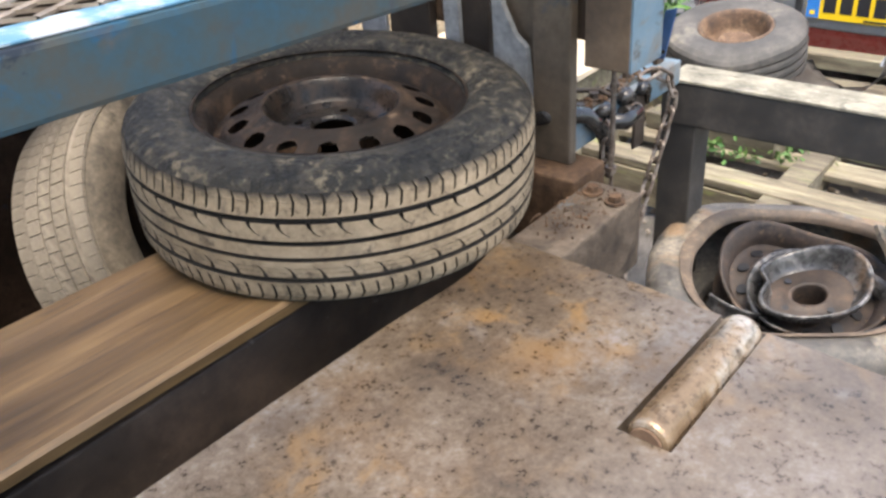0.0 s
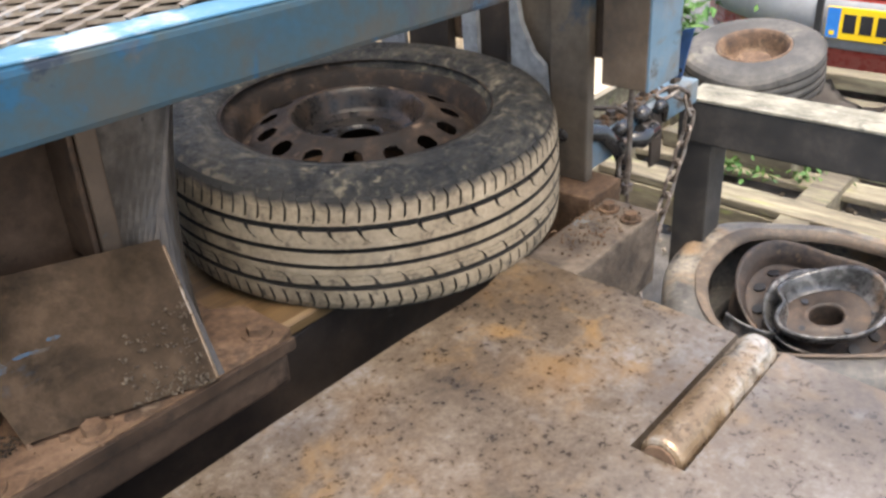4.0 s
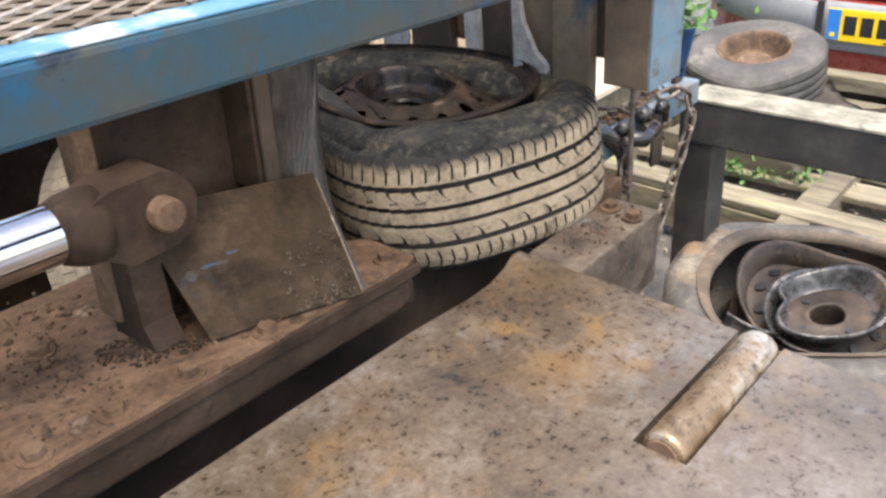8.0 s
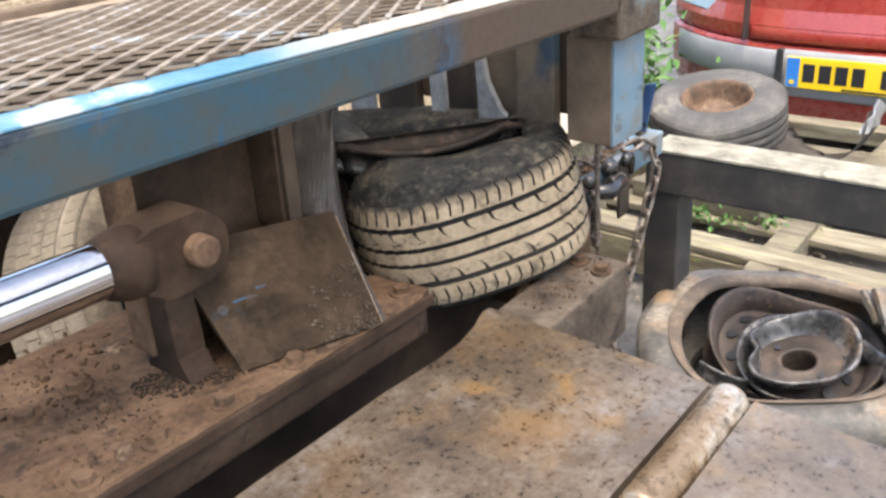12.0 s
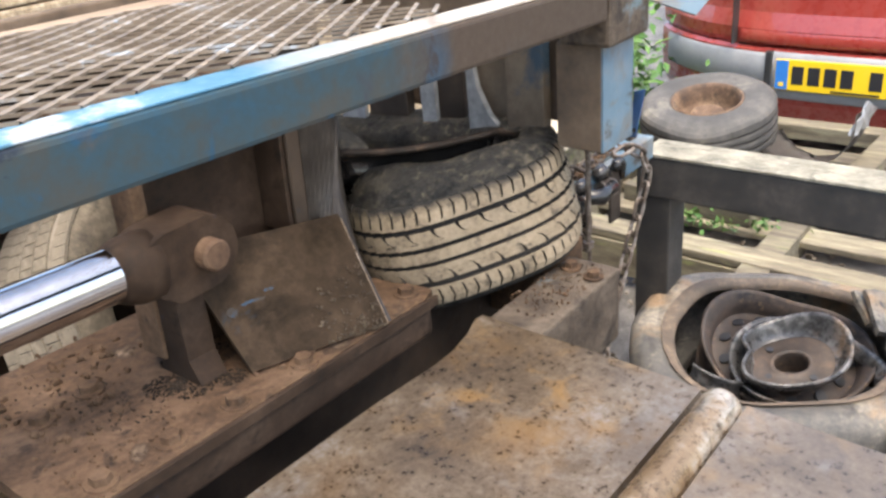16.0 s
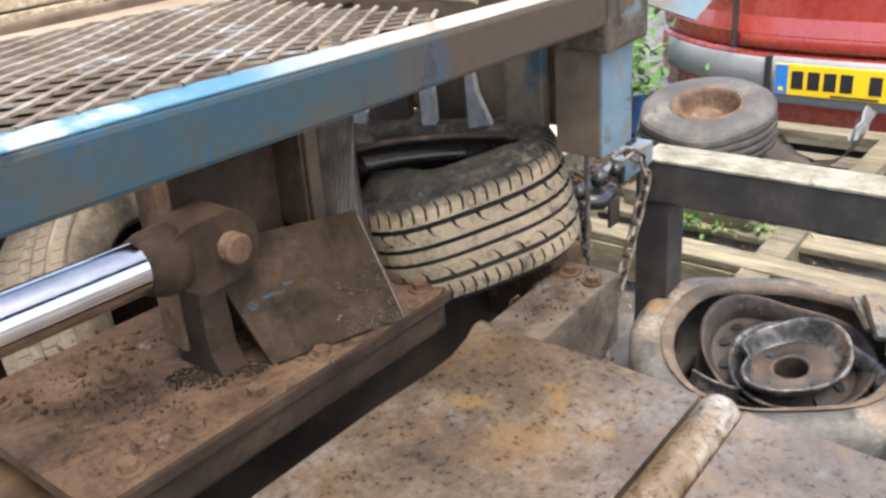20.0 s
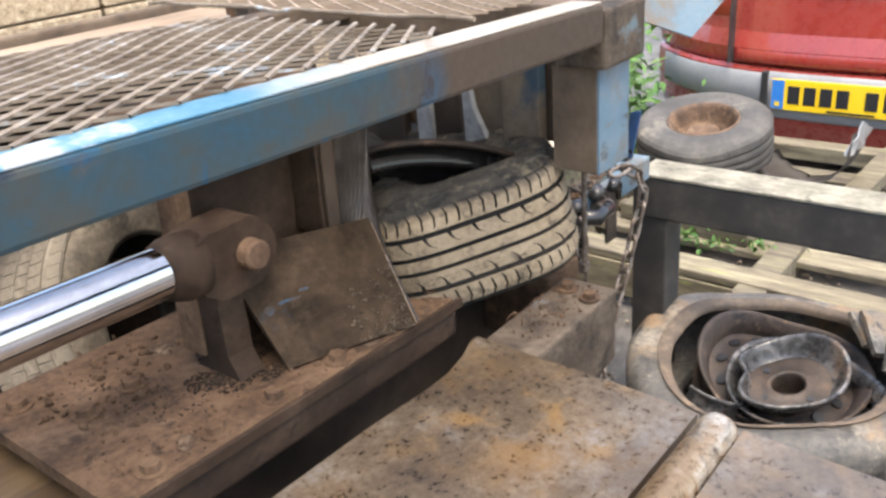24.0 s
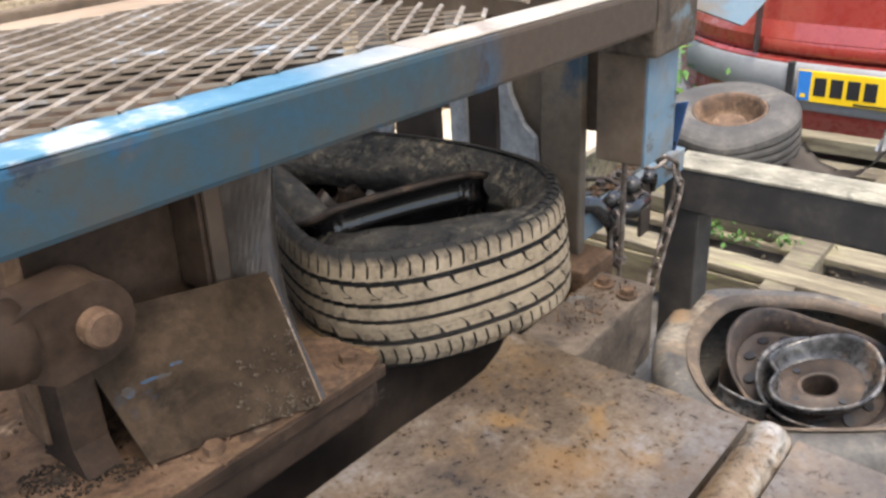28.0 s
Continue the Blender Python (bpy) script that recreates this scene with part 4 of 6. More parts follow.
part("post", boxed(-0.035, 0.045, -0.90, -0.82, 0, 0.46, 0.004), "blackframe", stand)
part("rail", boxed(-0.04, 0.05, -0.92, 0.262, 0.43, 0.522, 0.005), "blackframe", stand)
# weathered moss, with the sun on the rail's top put into its colour
part("rail_top", boxed(-0.043, 0.055, -0.92, 0.255, 0.5222, 0.529, 0.002), "mosstop_sun", stand, "weathered mossy top of the rail, paled for sunlight")

# ---- pallets, timber ----
def plank(parent, a, b, w, h):
    bm = beam(a, b, w, h, 0.004)
    inv = parent.matrix_basis.inverted()
    bmesh.ops.transform(bm, verts=bm.verts[:], matrix=inv)
    return part("plank", bm, "wood", parent)


pal = thing("wooden_pallet", pose(2.1, 0.6, 0), "old grey mossy wooden pallet lying on the yard", "pallet", "pallets")
plank(pal, (1.985, 1.25, 0.145), (1.955, 0.24, 0.145), 0.09, 0.022)
plank(pal, (1.945, 1.25, 0.12), (1.915, 0.24, 0.12), 0.02, 0.10)
plank(pal, (2.20, 1.25, 0.120), (2.20, 0.2, 0.120), 0.10, 0.02)
plank(pal, (2.36, 1.25, 0.125), (2.34, 0.2, 0.125), 0.10, 0.02)
plank(pal, (2.52, 1.25, 0.125), (2.50, 0.2, 0.125), 0.10, 0.02)
for y in (1.2, 0.60, 0.235):
    plank(pal, (1.87, y, 0.165 if y < 0.3 else 0.14), (2.55, y, 0.145), 0.075, 0.08)
pal2 = thing("wooden_pallet", pose(2.75, 0.4, 0), "stacked weathered pallet boards beside a red car", "pallet", "pallets")
plank(pal2, (2.88, 1.0, 0.205), (2.90, -0.5, 0.205), 0.075, 0.05)
plank(pal2, (2.72, 1.0, 0.16), (2.74, -0.5, 0.16), 0.10, 0.02)
plank(pal2, (2.60, 1.0, 0.15), (2.62, -0.5, 0.15), 0.09, 0.02)
plank(pal2, (2.36, 0.52, 0.215), (2.88, 0.49, 0.225), 0.07, 0.045)
plank(pal2, (2.45, 1.1, 0.19), (2.62, 0.78, 0.19), 0.08, 0.06)
plank(pal2, (2.30, 1.1, 0.20), (2.52, 1.0, 0.22), 0.10, 0.09)
plank(pal2, (2.21, 0.70, 0.172), (2.25, 1.10, 0.172), 0.09, 0.05)
plank(pal2, (2.50, 0.80, 0.188), (2.52, 1.20, 0.188), 0.08, 0.05)


# ---- tyres and wheels ----
def tyre_profile(R, w, rr):
    """Section of a tyre, outer radius R, width w, bead radius rr."""
    h = w / 2
    return [(rr + 0.01, -h * 0.72), (rr, -h * 0.86), (rr + 0.012, -h * 0.95), ((R + rr) / 2, -h), (R - 0.03, -h * 0.98), (R - 0.012, -h * 0.88), (R - 0.003, -h * 0.70), (R, -h * 0.5), (R, -h * 0.17), (R - 0.006, -h * 0.15), (R - 0.006, -h * 0.10), (R, -h * 0.08), (R, h * 0.08), (R - 0.006, h * 0.10), (R - 0.006, h * 0.15), (R, h * 0.17), (R, h * 0.5), (R - 0.003, h * 0.70), (R - 0.012, h * 0.88), (R - 0.03, h * 0.98), ((R + rr) / 2, h), (rr + 0.012, h * 0.95), (rr, h * 0.86), (rr + 0.01, h * 0.72), (rr + 0.02, h * 0.70), (R - 0.02, h * 0.8), (R - 0.014, 0), (R - 0.02, -h * 0.8), (rr + 0.02, -h * 0.70), (rr + 0.01, -h * 0.72)]


def sag(amount, seed):
    def f(a, r, z):
        k = 1 + amount * noise.noise((math.cos(a) * 1.3 + seed, math.sin(a) * 1.3, z * 2))
        return (r * k * math.cos(a), r * k * math.sin(a), z + amount * 0.25 * noise.noise((math.cos(a) * 1.2, math.sin(a) * 1.2 + seed, 5)))
    return f


# a torn old tyre full of crushed rims, lying on the ground
old = thing("scrap_tyre", pose(1.545, 0.418, 0.1), "torn weathered car tyre lying flat with crushed rims inside", "tyre")
bm = bmesh.new()
prof = tyre_profile(0.312, 0.19, 0.214)
gap0, gap1 = radians(-62), radians(-50)
slack = sag(0.10, 2.0)


def gaping(a, r, z):
    """Slack rubber whose mouth has been pulled long."""
    x, y, h = slack(a, r, z)
    return (x * (1 + 0.11 * max(0.0, min(1.0, (0.27 - r) / 0.06))), y, h)


lathe(bm, prof, 64, gap1, gap0 + 2 * math.pi, gaping)
part("carcass", bm, "oldtyre", old, smooth=True)
bm = bmesh.new()
lathe(bm, [(0.210, 0.074), (0.211, 0.084), (0.217, 0.0895), (0.226, 0.0915), (0.238, 0.0935)], 64, gap1 + 0.25, gap0 + 2 * math.pi - 0.1, gaping)
bmesh.ops.translate(bm, verts=bm.verts[:], vec=(0, 0, 0.003))
part("bead", bm, "rustbead", old, "rust stained bead of the tyre", smooth=True)
for a0, w0, h0 in ((-52, 0.10, 0.035), (-40, 0.07, 0.02), (-70, 0.06, 0.02)):
    bm = bmesh.new()
    c0, s0 = math.cos(radians(a0)), math.sin(radians(a0))
    slab(bm, [(0.19 * c0, 0.19 * s0, 0.085), (0.30 * c0, 0.30 * s0, 0.05), (0.30 * c0 - w0 * s0, 0.30 * s0 + w0 * c0, 0.06 + h0), (0.20 * c0 - w0 * s0, 0.20 * s0 + w0 * c0, 0.10 + h0)], 0.012, 6)
    for v in bm.verts:
        v.co.z += 0.016 * noise.noise((v.co.x * 25, v.co.y * 25, a0))
    part("torn_flap", bm, "oldtyre", old, "ragged torn flap of rubber")


def pan_rim(m, label):
    """A flattened wheel centre: a kidney shaped pan with bright rolled edge, rusty floor and oval bore."""
    ob = thing("crushed_rim", m, label, "wheel rim")

    def wob(a, r, z):
        k = 1 - 0.30 * max(0, math.cos(a - 2.75)) ** 10 - 0.10 * max(0, math.cos(a + 1.2)) ** 2
        k = 1 + (k - 1) * min(1.0, (r / 0.11) ** 2)
        return (1.12 * r * k * math.cos(a), 0.92 * r * k * math.sin(a), z + (0.010 * math.sin(2 * a + 0.6) + 0.006 * math.sin(3 * a)) * (r / 0.12) ** 2)
    bm = bmesh.new()
    lathe(bm, [(0.116, 0.002), (0.120, 0.012), (0.124, 0.020), (0.123, 0.026), (0.118, 0.028), (0.113, 0.022), (0.103, 0.0), (0.094, -0.013), (0.088, -0.017)], 64, wobble=wob)
    part("pan_wall", bm, "crushed", ob, "scuffed dark wall with a rubbed rolled edge", smooth=True)
    bm = bmesh.new()
    lathe(bm, [(0.0885, -0.019), (0.07, -0.017), (0.05, -0.018), (0.044, -0.014), (0.036, -0.013), (0.034, -0.018), (0.0335, -0.030), (0.040, -0.085)], 56, wobble=wob)
    part("pan_floor", bm, "rustpan", ob, "rusty floor round an oval bore", smooth=True)
    for k in range(4):
        a = k * 1.571 + 0.35
        bm = bmesh.new()
        bmesh.ops.create_cone(bm, cap_ends=True, segments=14, radius1=0.008, radius2=0.008, depth=0.003, matrix=pose(0.068 * math.cos(a), 0.058 * math.sin(a), -0.0165))
        part("stud_hole", bm, "ink", ob)
    bm = bmesh.new()
    bmesh.ops.create_cone(bm, cap_ends=True, segments=24, radius1=0.034, radius2=0.034, depth=0.002, matrix=pose(0, 0, -0.084) @ Matrix.Diagonal((1.25, 1.05, 1, 1)))
    part("bore", bm, "groove", ob)
    return ob


def bowl_rim(m, label):
    """A rusty wheel rim with round vents in its disc, one side torn in."""
    ob = thing("crushed_rim", m, label, "wheel rim")

    def wob(a, r, z):
        k = 1 - 0.16 * max(0, math.cos(a + 0.5)) ** 6
        return (r * k * math.cos(a), r * k * math.sin(a), z + 0.012 * math.sin(2 * a) * r / 0.15)
    bm = bmesh.new()
    lathe(bm, [(0.172, -0.05), (0.160, -0.04), (0.155, 0.01), (0.164, 0.028), (0.172, 0.034), (0.176, 0.044), (0.171, 0.047), (0.166, 0.040), (0.156, 0.030), (0.147, 0.008), (0.145, -0.02)], 64, wobble=wob)
    part("barrel", bm, "rustpan", ob, smooth=True)
    bm = bmesh.new()
    lathe(bm, [(0.147, -0.004), (0.135, -0.008), (0.105, 0.004), (0.092, 0.014), (0.084, 0.012), (0.075, -0.006), (0.05, -0.010), (0.032, -0.008), (0.030, -0.02)], 56, wobble=wob)
    part("disc", bm, "rustpan", ob, smooth=True)
    for k in range(13):
        a = k * 2 * math.pi / 13
        bm = bmesh.new()
        bmesh.ops.create_cone(bm, cap_ends=True, segments=16, radius1=0.0125, radius2=0.0125, depth=0.005, matrix=Matrix.Translation(wob(a, 0.121, 0.0)) @ pose(0, 0, 0, 0, 0, math.degrees(a)) @ pose(0, 0, 0, 0, 22))
        part("vent", bm, "ink", ob)
    return ob


pan_rim(pose(1.535, 0.392, 0.158, 3, -13, 0) @ pose(0, 0, 0, 0, 0, -44) @ Matrix.Scale(0.90, 4), "crushed kidney shaped steel wheel centre, scuffed and dark")
bowl_rim(pose(1.612, 0.432, 0.104, 0, 0, 44) @ pose(0, 0, 0, 0, -15, 0), "rusty steel wheel rim with round vents leaning in the tyre")
flat = thing("crushed_rim", pose(1.552, 0.366, 0.126, 0, -4, 14), "squashed glossy black wheel rim under another", "wheel rim")
bm = bmesh.new()
lathe(bm, [(0.148, -0.035), (0.152, -0.028), (0.140, -0.012), (0.142, 0.006), (0.155, 0.018), (0.158, 0.026), (0.153, 0.028), (0.147, 0.021), (0.134, 0.008), (0.132, -0.012), (0.142, -0.034), (0.148, -0.035)], 56, wobble=lambda a, r, z: (0.90 * r * math.cos(a), 0.96 * r * math.sin(a), z * (1 + 0.3 * math.sin(2 * a)) + 0.008 * math.sin(2 * a)))
part("barrel", bm, "crushed", flat, smooth=True)
bent = thing("crushed_rim", pose(1.475, 0.530, 0.125, 20, 0, 40), "bent shiny blue grey rim piece inside the tyre", "wheel rim")
bm = bmesh.new()
lathe(bm, [(0.080, -0.03), (0.084, -0.01), (0.082, 0.012), (0.090, 0.022), (0.087, 0.025), (0.078, 0.016), (0.078, -0.03), (0.080, -0.03)], 26, 2.2, 4.6)
part("rim_piece", bm, "crushed", bent, smooth=True)

# small wheel with a flat tyre lying on the timber, its back raised
far = thing("spare_wheel", pose(2.58, 1.0, 0.270, 0, -11, 0) @ pose(0, 0, 0, 0, 0, 40), "small weathered wheel with rusty rim and flat tyre on timber", "wheel")


def flat_tyre(a, r, z):
    """The near side of the tyre has sunk, so that its tread leans in over the rim."""
    c = max(0.0, -math.cos(a)) ** 1.5
    up = max(0.0, z / 0.08)
    k = 1 + 0.03 * noise.noise((math.cos(a) * 1.3 + 4, math.sin(a) * 1.3, z * 2))
    push = max(0.0, (r - 0.13) / 0.08)
    r2 = r * k - 0.012 * c * max(0.0, min(1.2, up)) * push
    return (r2 * math.cos(a), r2 * math.sin(a), z - 0.012 * c * push * max(0.0, up) * (1 + math.sin(3 * a)))


h = 0.086
prof = [(0.115, -h * 0.72), (0.105, -h * 0.86), (0.117, -h * 0.95), (0.16, -h), (0.185, -h * 0.98), (0.203, -h * 0.88)]
for k in range(5):
    z0 = -h * 0.80 + 1.6 * h * k / 5
    prof += [(0.211, z0 + 0.003), (0.2125 if 0 < k < 4 else 0.2115, z0 + 0.5 * 1.6 * h / 5), (0.211, z0 + 1.6 * h / 5 - 0.003)]
    if k < 4:
        prof += [(0.208, z0 + 1.6 * h / 5 - 0.0015), (0.208, z0 + 1.6 * h / 5 + 0.0015)]
prof += [(0.203, h * 0.88), (0.185, h * 0.98), (0.16, h), (0.117, h * 0.95), (0.105, h * 0.86), (0.115, h * 0.72)]
bm = bmesh.new()
lathe(bm, prof, 88, wobble=flat_tyre, mat=lambda j: 1 if 6 < j < len(prof) - 7 and (j - 8) % 5 in (0, 1, 2) and min(prof[j][0], prof[j + 1][0]) < 0.2095 else 0)
part("tyre", bm, "fartyre", far, smooth=False, mats=["fartyre", "groove"])
bm = bmesh.new()
lathe(bm, [(0.100, -0.06), (0.113, 0.074), (0.111, 0.084), (0.106, 0.082), (0.100, 0.070), (0.092, 0.03), (0.086, 0.0), (0.072, 0.004), (0.056, 0.020), (0.050, 0.036), (0.042, 0.040), (0.030, 0.036), (0.0, 0.036)], 48)
part("rim", bm, "rustrim", far, "rusty orange brown rim", smooth=True)
for k in range(7):
    a = k * 0.8976
    bm = bmesh.new()
    bmesh.ops.create_cone(bm, cap_ends=True, segments=12, radius1=0.011, radius2=0.011, depth=0.006, matrix=pose(0.076 * math.cos(a), 0.076 * math.sin(a), 0.003))
    part("vent", bm, "ink", far)

# tyre standing behind the rail
lean = thing("leaning_tyre", pose(0.803, 1.493, 0.312, 69.9, 0, 28.3), "dusty worn tyre standing on edge behind the rail", "tyre")
bm = bmesh.new()
lathe(bm, tyre_profile(0.30, 0.19, 0.19), 64, mat=lambda j: 1 if j >= 22 or j < 1 or 7 <= j <= 15 else (0 if 6 <= j <= 16 else 2))
part("carcass", bm, "leantyre", lean, smooth=True, mats=["leantyre", "groove", "leanside"])
for k in range(72):
    a = 2 * math.pi * k / 72
    for z0, z1 in ((-0.085, -0.05), (0.05, 0.085), (-0.046, -0.017), (0.017, 0.046), (-0.013, 0.013)):
        if k == 0:
            blk = part("tread_block", boxed(-0.0124, 0.0124, -0.004, 0.004, z0 - 0.0008, z1 + 0.0008, 0.0012), "leantyre", lean)
            if z0 == -0.085:
                blocks = {}
            blocks[z0] = blk.data
        else:
            blk = new("tread_block", blocks[z0])
            blk.parent = lean
        blk.matrix_basis = pose(0, 0, 0, 0, 0, math.degrees(a) + (2.5 if -0.05 < z0 < 0.03 and z0 != -0.013 else 0.0)) @ pose(0, -0.3005 + (0.006 if abs(z0 + z1) > 0.1 else 0), 0)

# torn plastic trough
shard = thing("torn_wheel_arch", pose(2.58, 0.69, 0.180, 0, 0, 84) @ pose(0, 0, 0, 6, 0, 0), "torn grey plastic wheel arch liner on the timber", "car part")
bm = bmesh.new()
cols = []
for i in range(25):
    a = math.pi * (0.98 + 0.84 * i / 24)
    rise = 0.035 * max(0.0, 1 - i / 2.0) + 0.008 * noise.noise((i * 0.7, 0, 0))
    cols.append([bm.verts.new((0.135 * math.cos(a) * (1 + 0.04 * k), -0.09 + 0.18 * k / 4 + 0.012 * noise.noise((i * 0.8, k, 2)), 0.14 + 0.135 * math.sin(a) + rise + 0.006 * noise.noise((i * 1.3, k * 0.9, 7)))) for k in range(5)])
for a, b in zip(cols, cols[1:]):
    for k in range(4):
        bm.faces.new((a[k], b[k], b[k + 1], a[k + 1]))
bmesh.ops.solidify(bm, geom=bm.faces[:], thickness=0.006)
part("liner", bm, "shard", shard, smooth=True)
for sx, hgt in ((-1, 0.075),):
    bm = bmesh.new()
    slab(bm, [(sx * 0.14, -0.09, 0.12), (sx * 0.15, 0.08, 0.12), (sx * 0.175, 0.05, 0.14 + hgt), (sx * 0.16, -0.07, 0.13 + hgt * 0.6)], 0.006, 5)
    for v in bm.verts:
        v.co.x += 0.014 * noise.noise((v.co.y * 30, v.co.z * 30, sx))
        v.co.z += 0.012 * noise.noise((v.co.y * 45, v.co.z * 20, 4 + sx))
    part("torn_edge", bm, "torn", shard, "bright torn edge")

# ---- red car behind ----
car = thing("red_car", pose(3.18, 0.722, -0.07), "red hatchback car seen from behind with grey bumper inserts", "car")
HW = 0.86


def rear_x(v, x0, curve=0.30):
    return x0 + curve * abs(v) ** 3.2 + 0.03 * v * v


def shell(levels, name, mat, label="", vmax=1.0, front=4.0, n=28, vmin=None):
    """A body shell from (height, rear x, half width) rows, from the rear round to the nose."""
    bm = bmesh.new()
    rows = []
    for z, x0, hw in levels:
        row = []
        vs = [-1 + 2 * i / n for i in range(n + 1)]
        row.append(bm.verts.new((front, -hw, z)))
        row += [bm.verts.new((rear_x(v, x0), v * hw, z)) for v in vs]
        row.append(bm.verts.new((front, hw, z)))
        rows.append(row)
    for a, b in zip(rows, rows[1:]):
        for i in range(len(a) - 1):
            bm.faces.new((a[i], a[i + 1], b[i + 1], b[i]))
        bm.faces.new((a[-1], a[0], b[0], b[-1]))
    bm.faces.new(rows[-1])
    bm.faces.new(rows[0][::-1])
    return part(name, bm, mat, car, label, smooth=False)


def strip(name, mat, y0, y1, z0, z1, x0, proud, label="", n=14, lean=0.0):
    """A panel that follows the rear's curve between two sides and two heights."""
    bm = bmesh.new()
    rows = []
    for z in (z0, z0 + 0.012, z1 - 0.012, z1):
        p = proud if z0 < z < z1 else proud - 0.012
        rows.append([bm.verts.new((rear_x((y0 + (y1 - y0) * i / n) / HW, x0) - p + lean * (z - z0), y0 + (y1 - y0) * i / n, z)) for i in range(n + 1)])
    for a, b in zip(rows, rows[1:]):
        for i in range(n):
            bm.faces.new((a[i], a[i + 1], b[i + 1], b[i]))
    return part(name, bm, mat, car, label, smooth=True)


shell([(0.10, 0.10, 0.80), (0.16, 0.05, 0.84), (0.23, 0.02, HW), (0.37, 0.0, HW), (0.425, 0.005, HW), (0.436, 0.02, HW)], "bumper", "red")
shell([(0.440, 0.03, HW - 0.005), (0.46, 0.02, HW), (0.50, 0.015, HW), (0.56, 0.035, HW), (0.68, 0.045, HW), (0.80, 0.06, HW - 0.01), (0.90, 0.10, HW - 0.03), (0.93, 0.14, HW - 0.04)], "tailgate", "red")
shell([(0.934, 0.17, HW - 0.06), (1.2, 0.42, HW - 0.14), (1.38, 0.65, HW - 0.22)], "rear_window", "glass", front=3.0)
shell([(1.382, 0.64, HW - 0.21), (1.42, 0.75, HW - 0.28)], "roof", "red", front=2.9)
strip("bumper_insert", "greyplastic", 0.30, 0.80, 0.300, 0.420, 0.0, 0.012, "light grey bumper insert")
strip("bumper_insert", "greyplastic", -0.80, -0.30, 0.300, 0.420, 0.0, 0.012, "light grey bumper insert")
strip("plate_recess", "greyplastic", -0.285, 0.285, 0.255, 0.428, 0.0, 0.008, "grey number plate recess")
for y in (0.292, -0.292):
    part("recess_gap", boxed(-0.008, 0.02, y - 0.012, y + 0.012, 0.26, 0.43, 0.004), "blackplastic", car)
part("seam", boxed(0.008, 0.06, 0.435, 0.441, 0.445, 0.70, 0.001), "blackplastic", car)
strip("boot_lip", "red", -0.42, 0.42, 0.452, 0.525, 0.02, 0.02, "creased lower tailgate edge", lean=0.35)
for s in (1, -1):
    strip("tail_lamp", "lamp", s * 0.46, s * 0.82, 0.60, 0.80, 0.045, 0.012, "red tail lamp")
    for x in (0.75, 3.2):
        w = part("wheel", bmesh.new(), "blackplastic", car)
        bm = bmesh.new()
        lathe(bm, [(0.0, -0.09), (0.19, -0.09), (0.22, -0.095), (0.29, -0.08), (0.30, 0.0), (0.29, 0.08), (0.22, 0.095), (0.19, 0.09), (0.0, 0.09)], 32)
        bmesh.ops.transform(bm, verts=bm.verts[:], matrix=pose(x, s * 0.76, 0.30, 90))
        bm.to_mesh(w.data)
        bm.free()
plate_ob = part("number_plate", boxed(-0.022, -0.014, -0.26, 0.26, 0.298, 0.410, 0.002), "yellow", car, "yellow rear number plate")
part("country_band", boxed(-0.0235, -0.0215, 0.212, 0.257, 0.301, 0.407), "plateblue", plate_ob, "blue band")
part("emblem", boxed(-0.0248, -0.0232, 0.226, 0.243, 0.312, 0.326), "yellow", plate_ob)
for i, y in enumerate((0.178, 0.122, 0.066, 0.010, -0.085, -0.145, -0.205)):
    part("mark", boxed(-0.0238, -0.0216, y - 0.021, y + 0.021, 0.322, 0.388, 0.001), "ink", plate_ob)
part("mark", boxed(-0.0238, -0.0216, -0.10, 0.06, 0.303, 0.310), "ink", plate_ob)
for i in range(6):
    part("badge", boxed(0.034, 0.05, 0.10 - i * 0.034, 0.122 - i * 0.034, 0.71, 0.727, 0.001), "torn", car)


# ---- plants ----
def leaves(bm, centre, spread, count, size, rng, droop=0.4):
    for _ in range(count):
        c = Vector(centre) + Vector((rng.gauss(0, spread[0]), rng.gauss(0, spread[1]), abs(rng.gauss(0, spread[2]))))
        m = Matrix.Translation(c) @ Euler((rng.uniform(-droop, droop) * 2, rng.uniform(-droop, droop) * 2, rng.uniform(0, 6.28))).to_matrix().to_4x4()
        s = size * rng.uniform(0.6, 1.4)
        q = [bm.verts.new(m @ Vector(p)) for p in ((-s, 0, 0), (-0.2 * s, -0.42 * s, 0.12 * s), (s, 0, -0.1 * s), (-0.2 * s, 0.42 * s, 0.12 * s), (0.1 * s, 0, -0.06 * s))]
        bm.faces.new((q[0], q[1], q[4]))
        bm.faces.new((q[1], q[2], q[4]))
        bm.faces.new((q[2], q[3], q[4]))
        bm.faces.new((q[3], q[0], q[4]))


rng = random.Random(11)
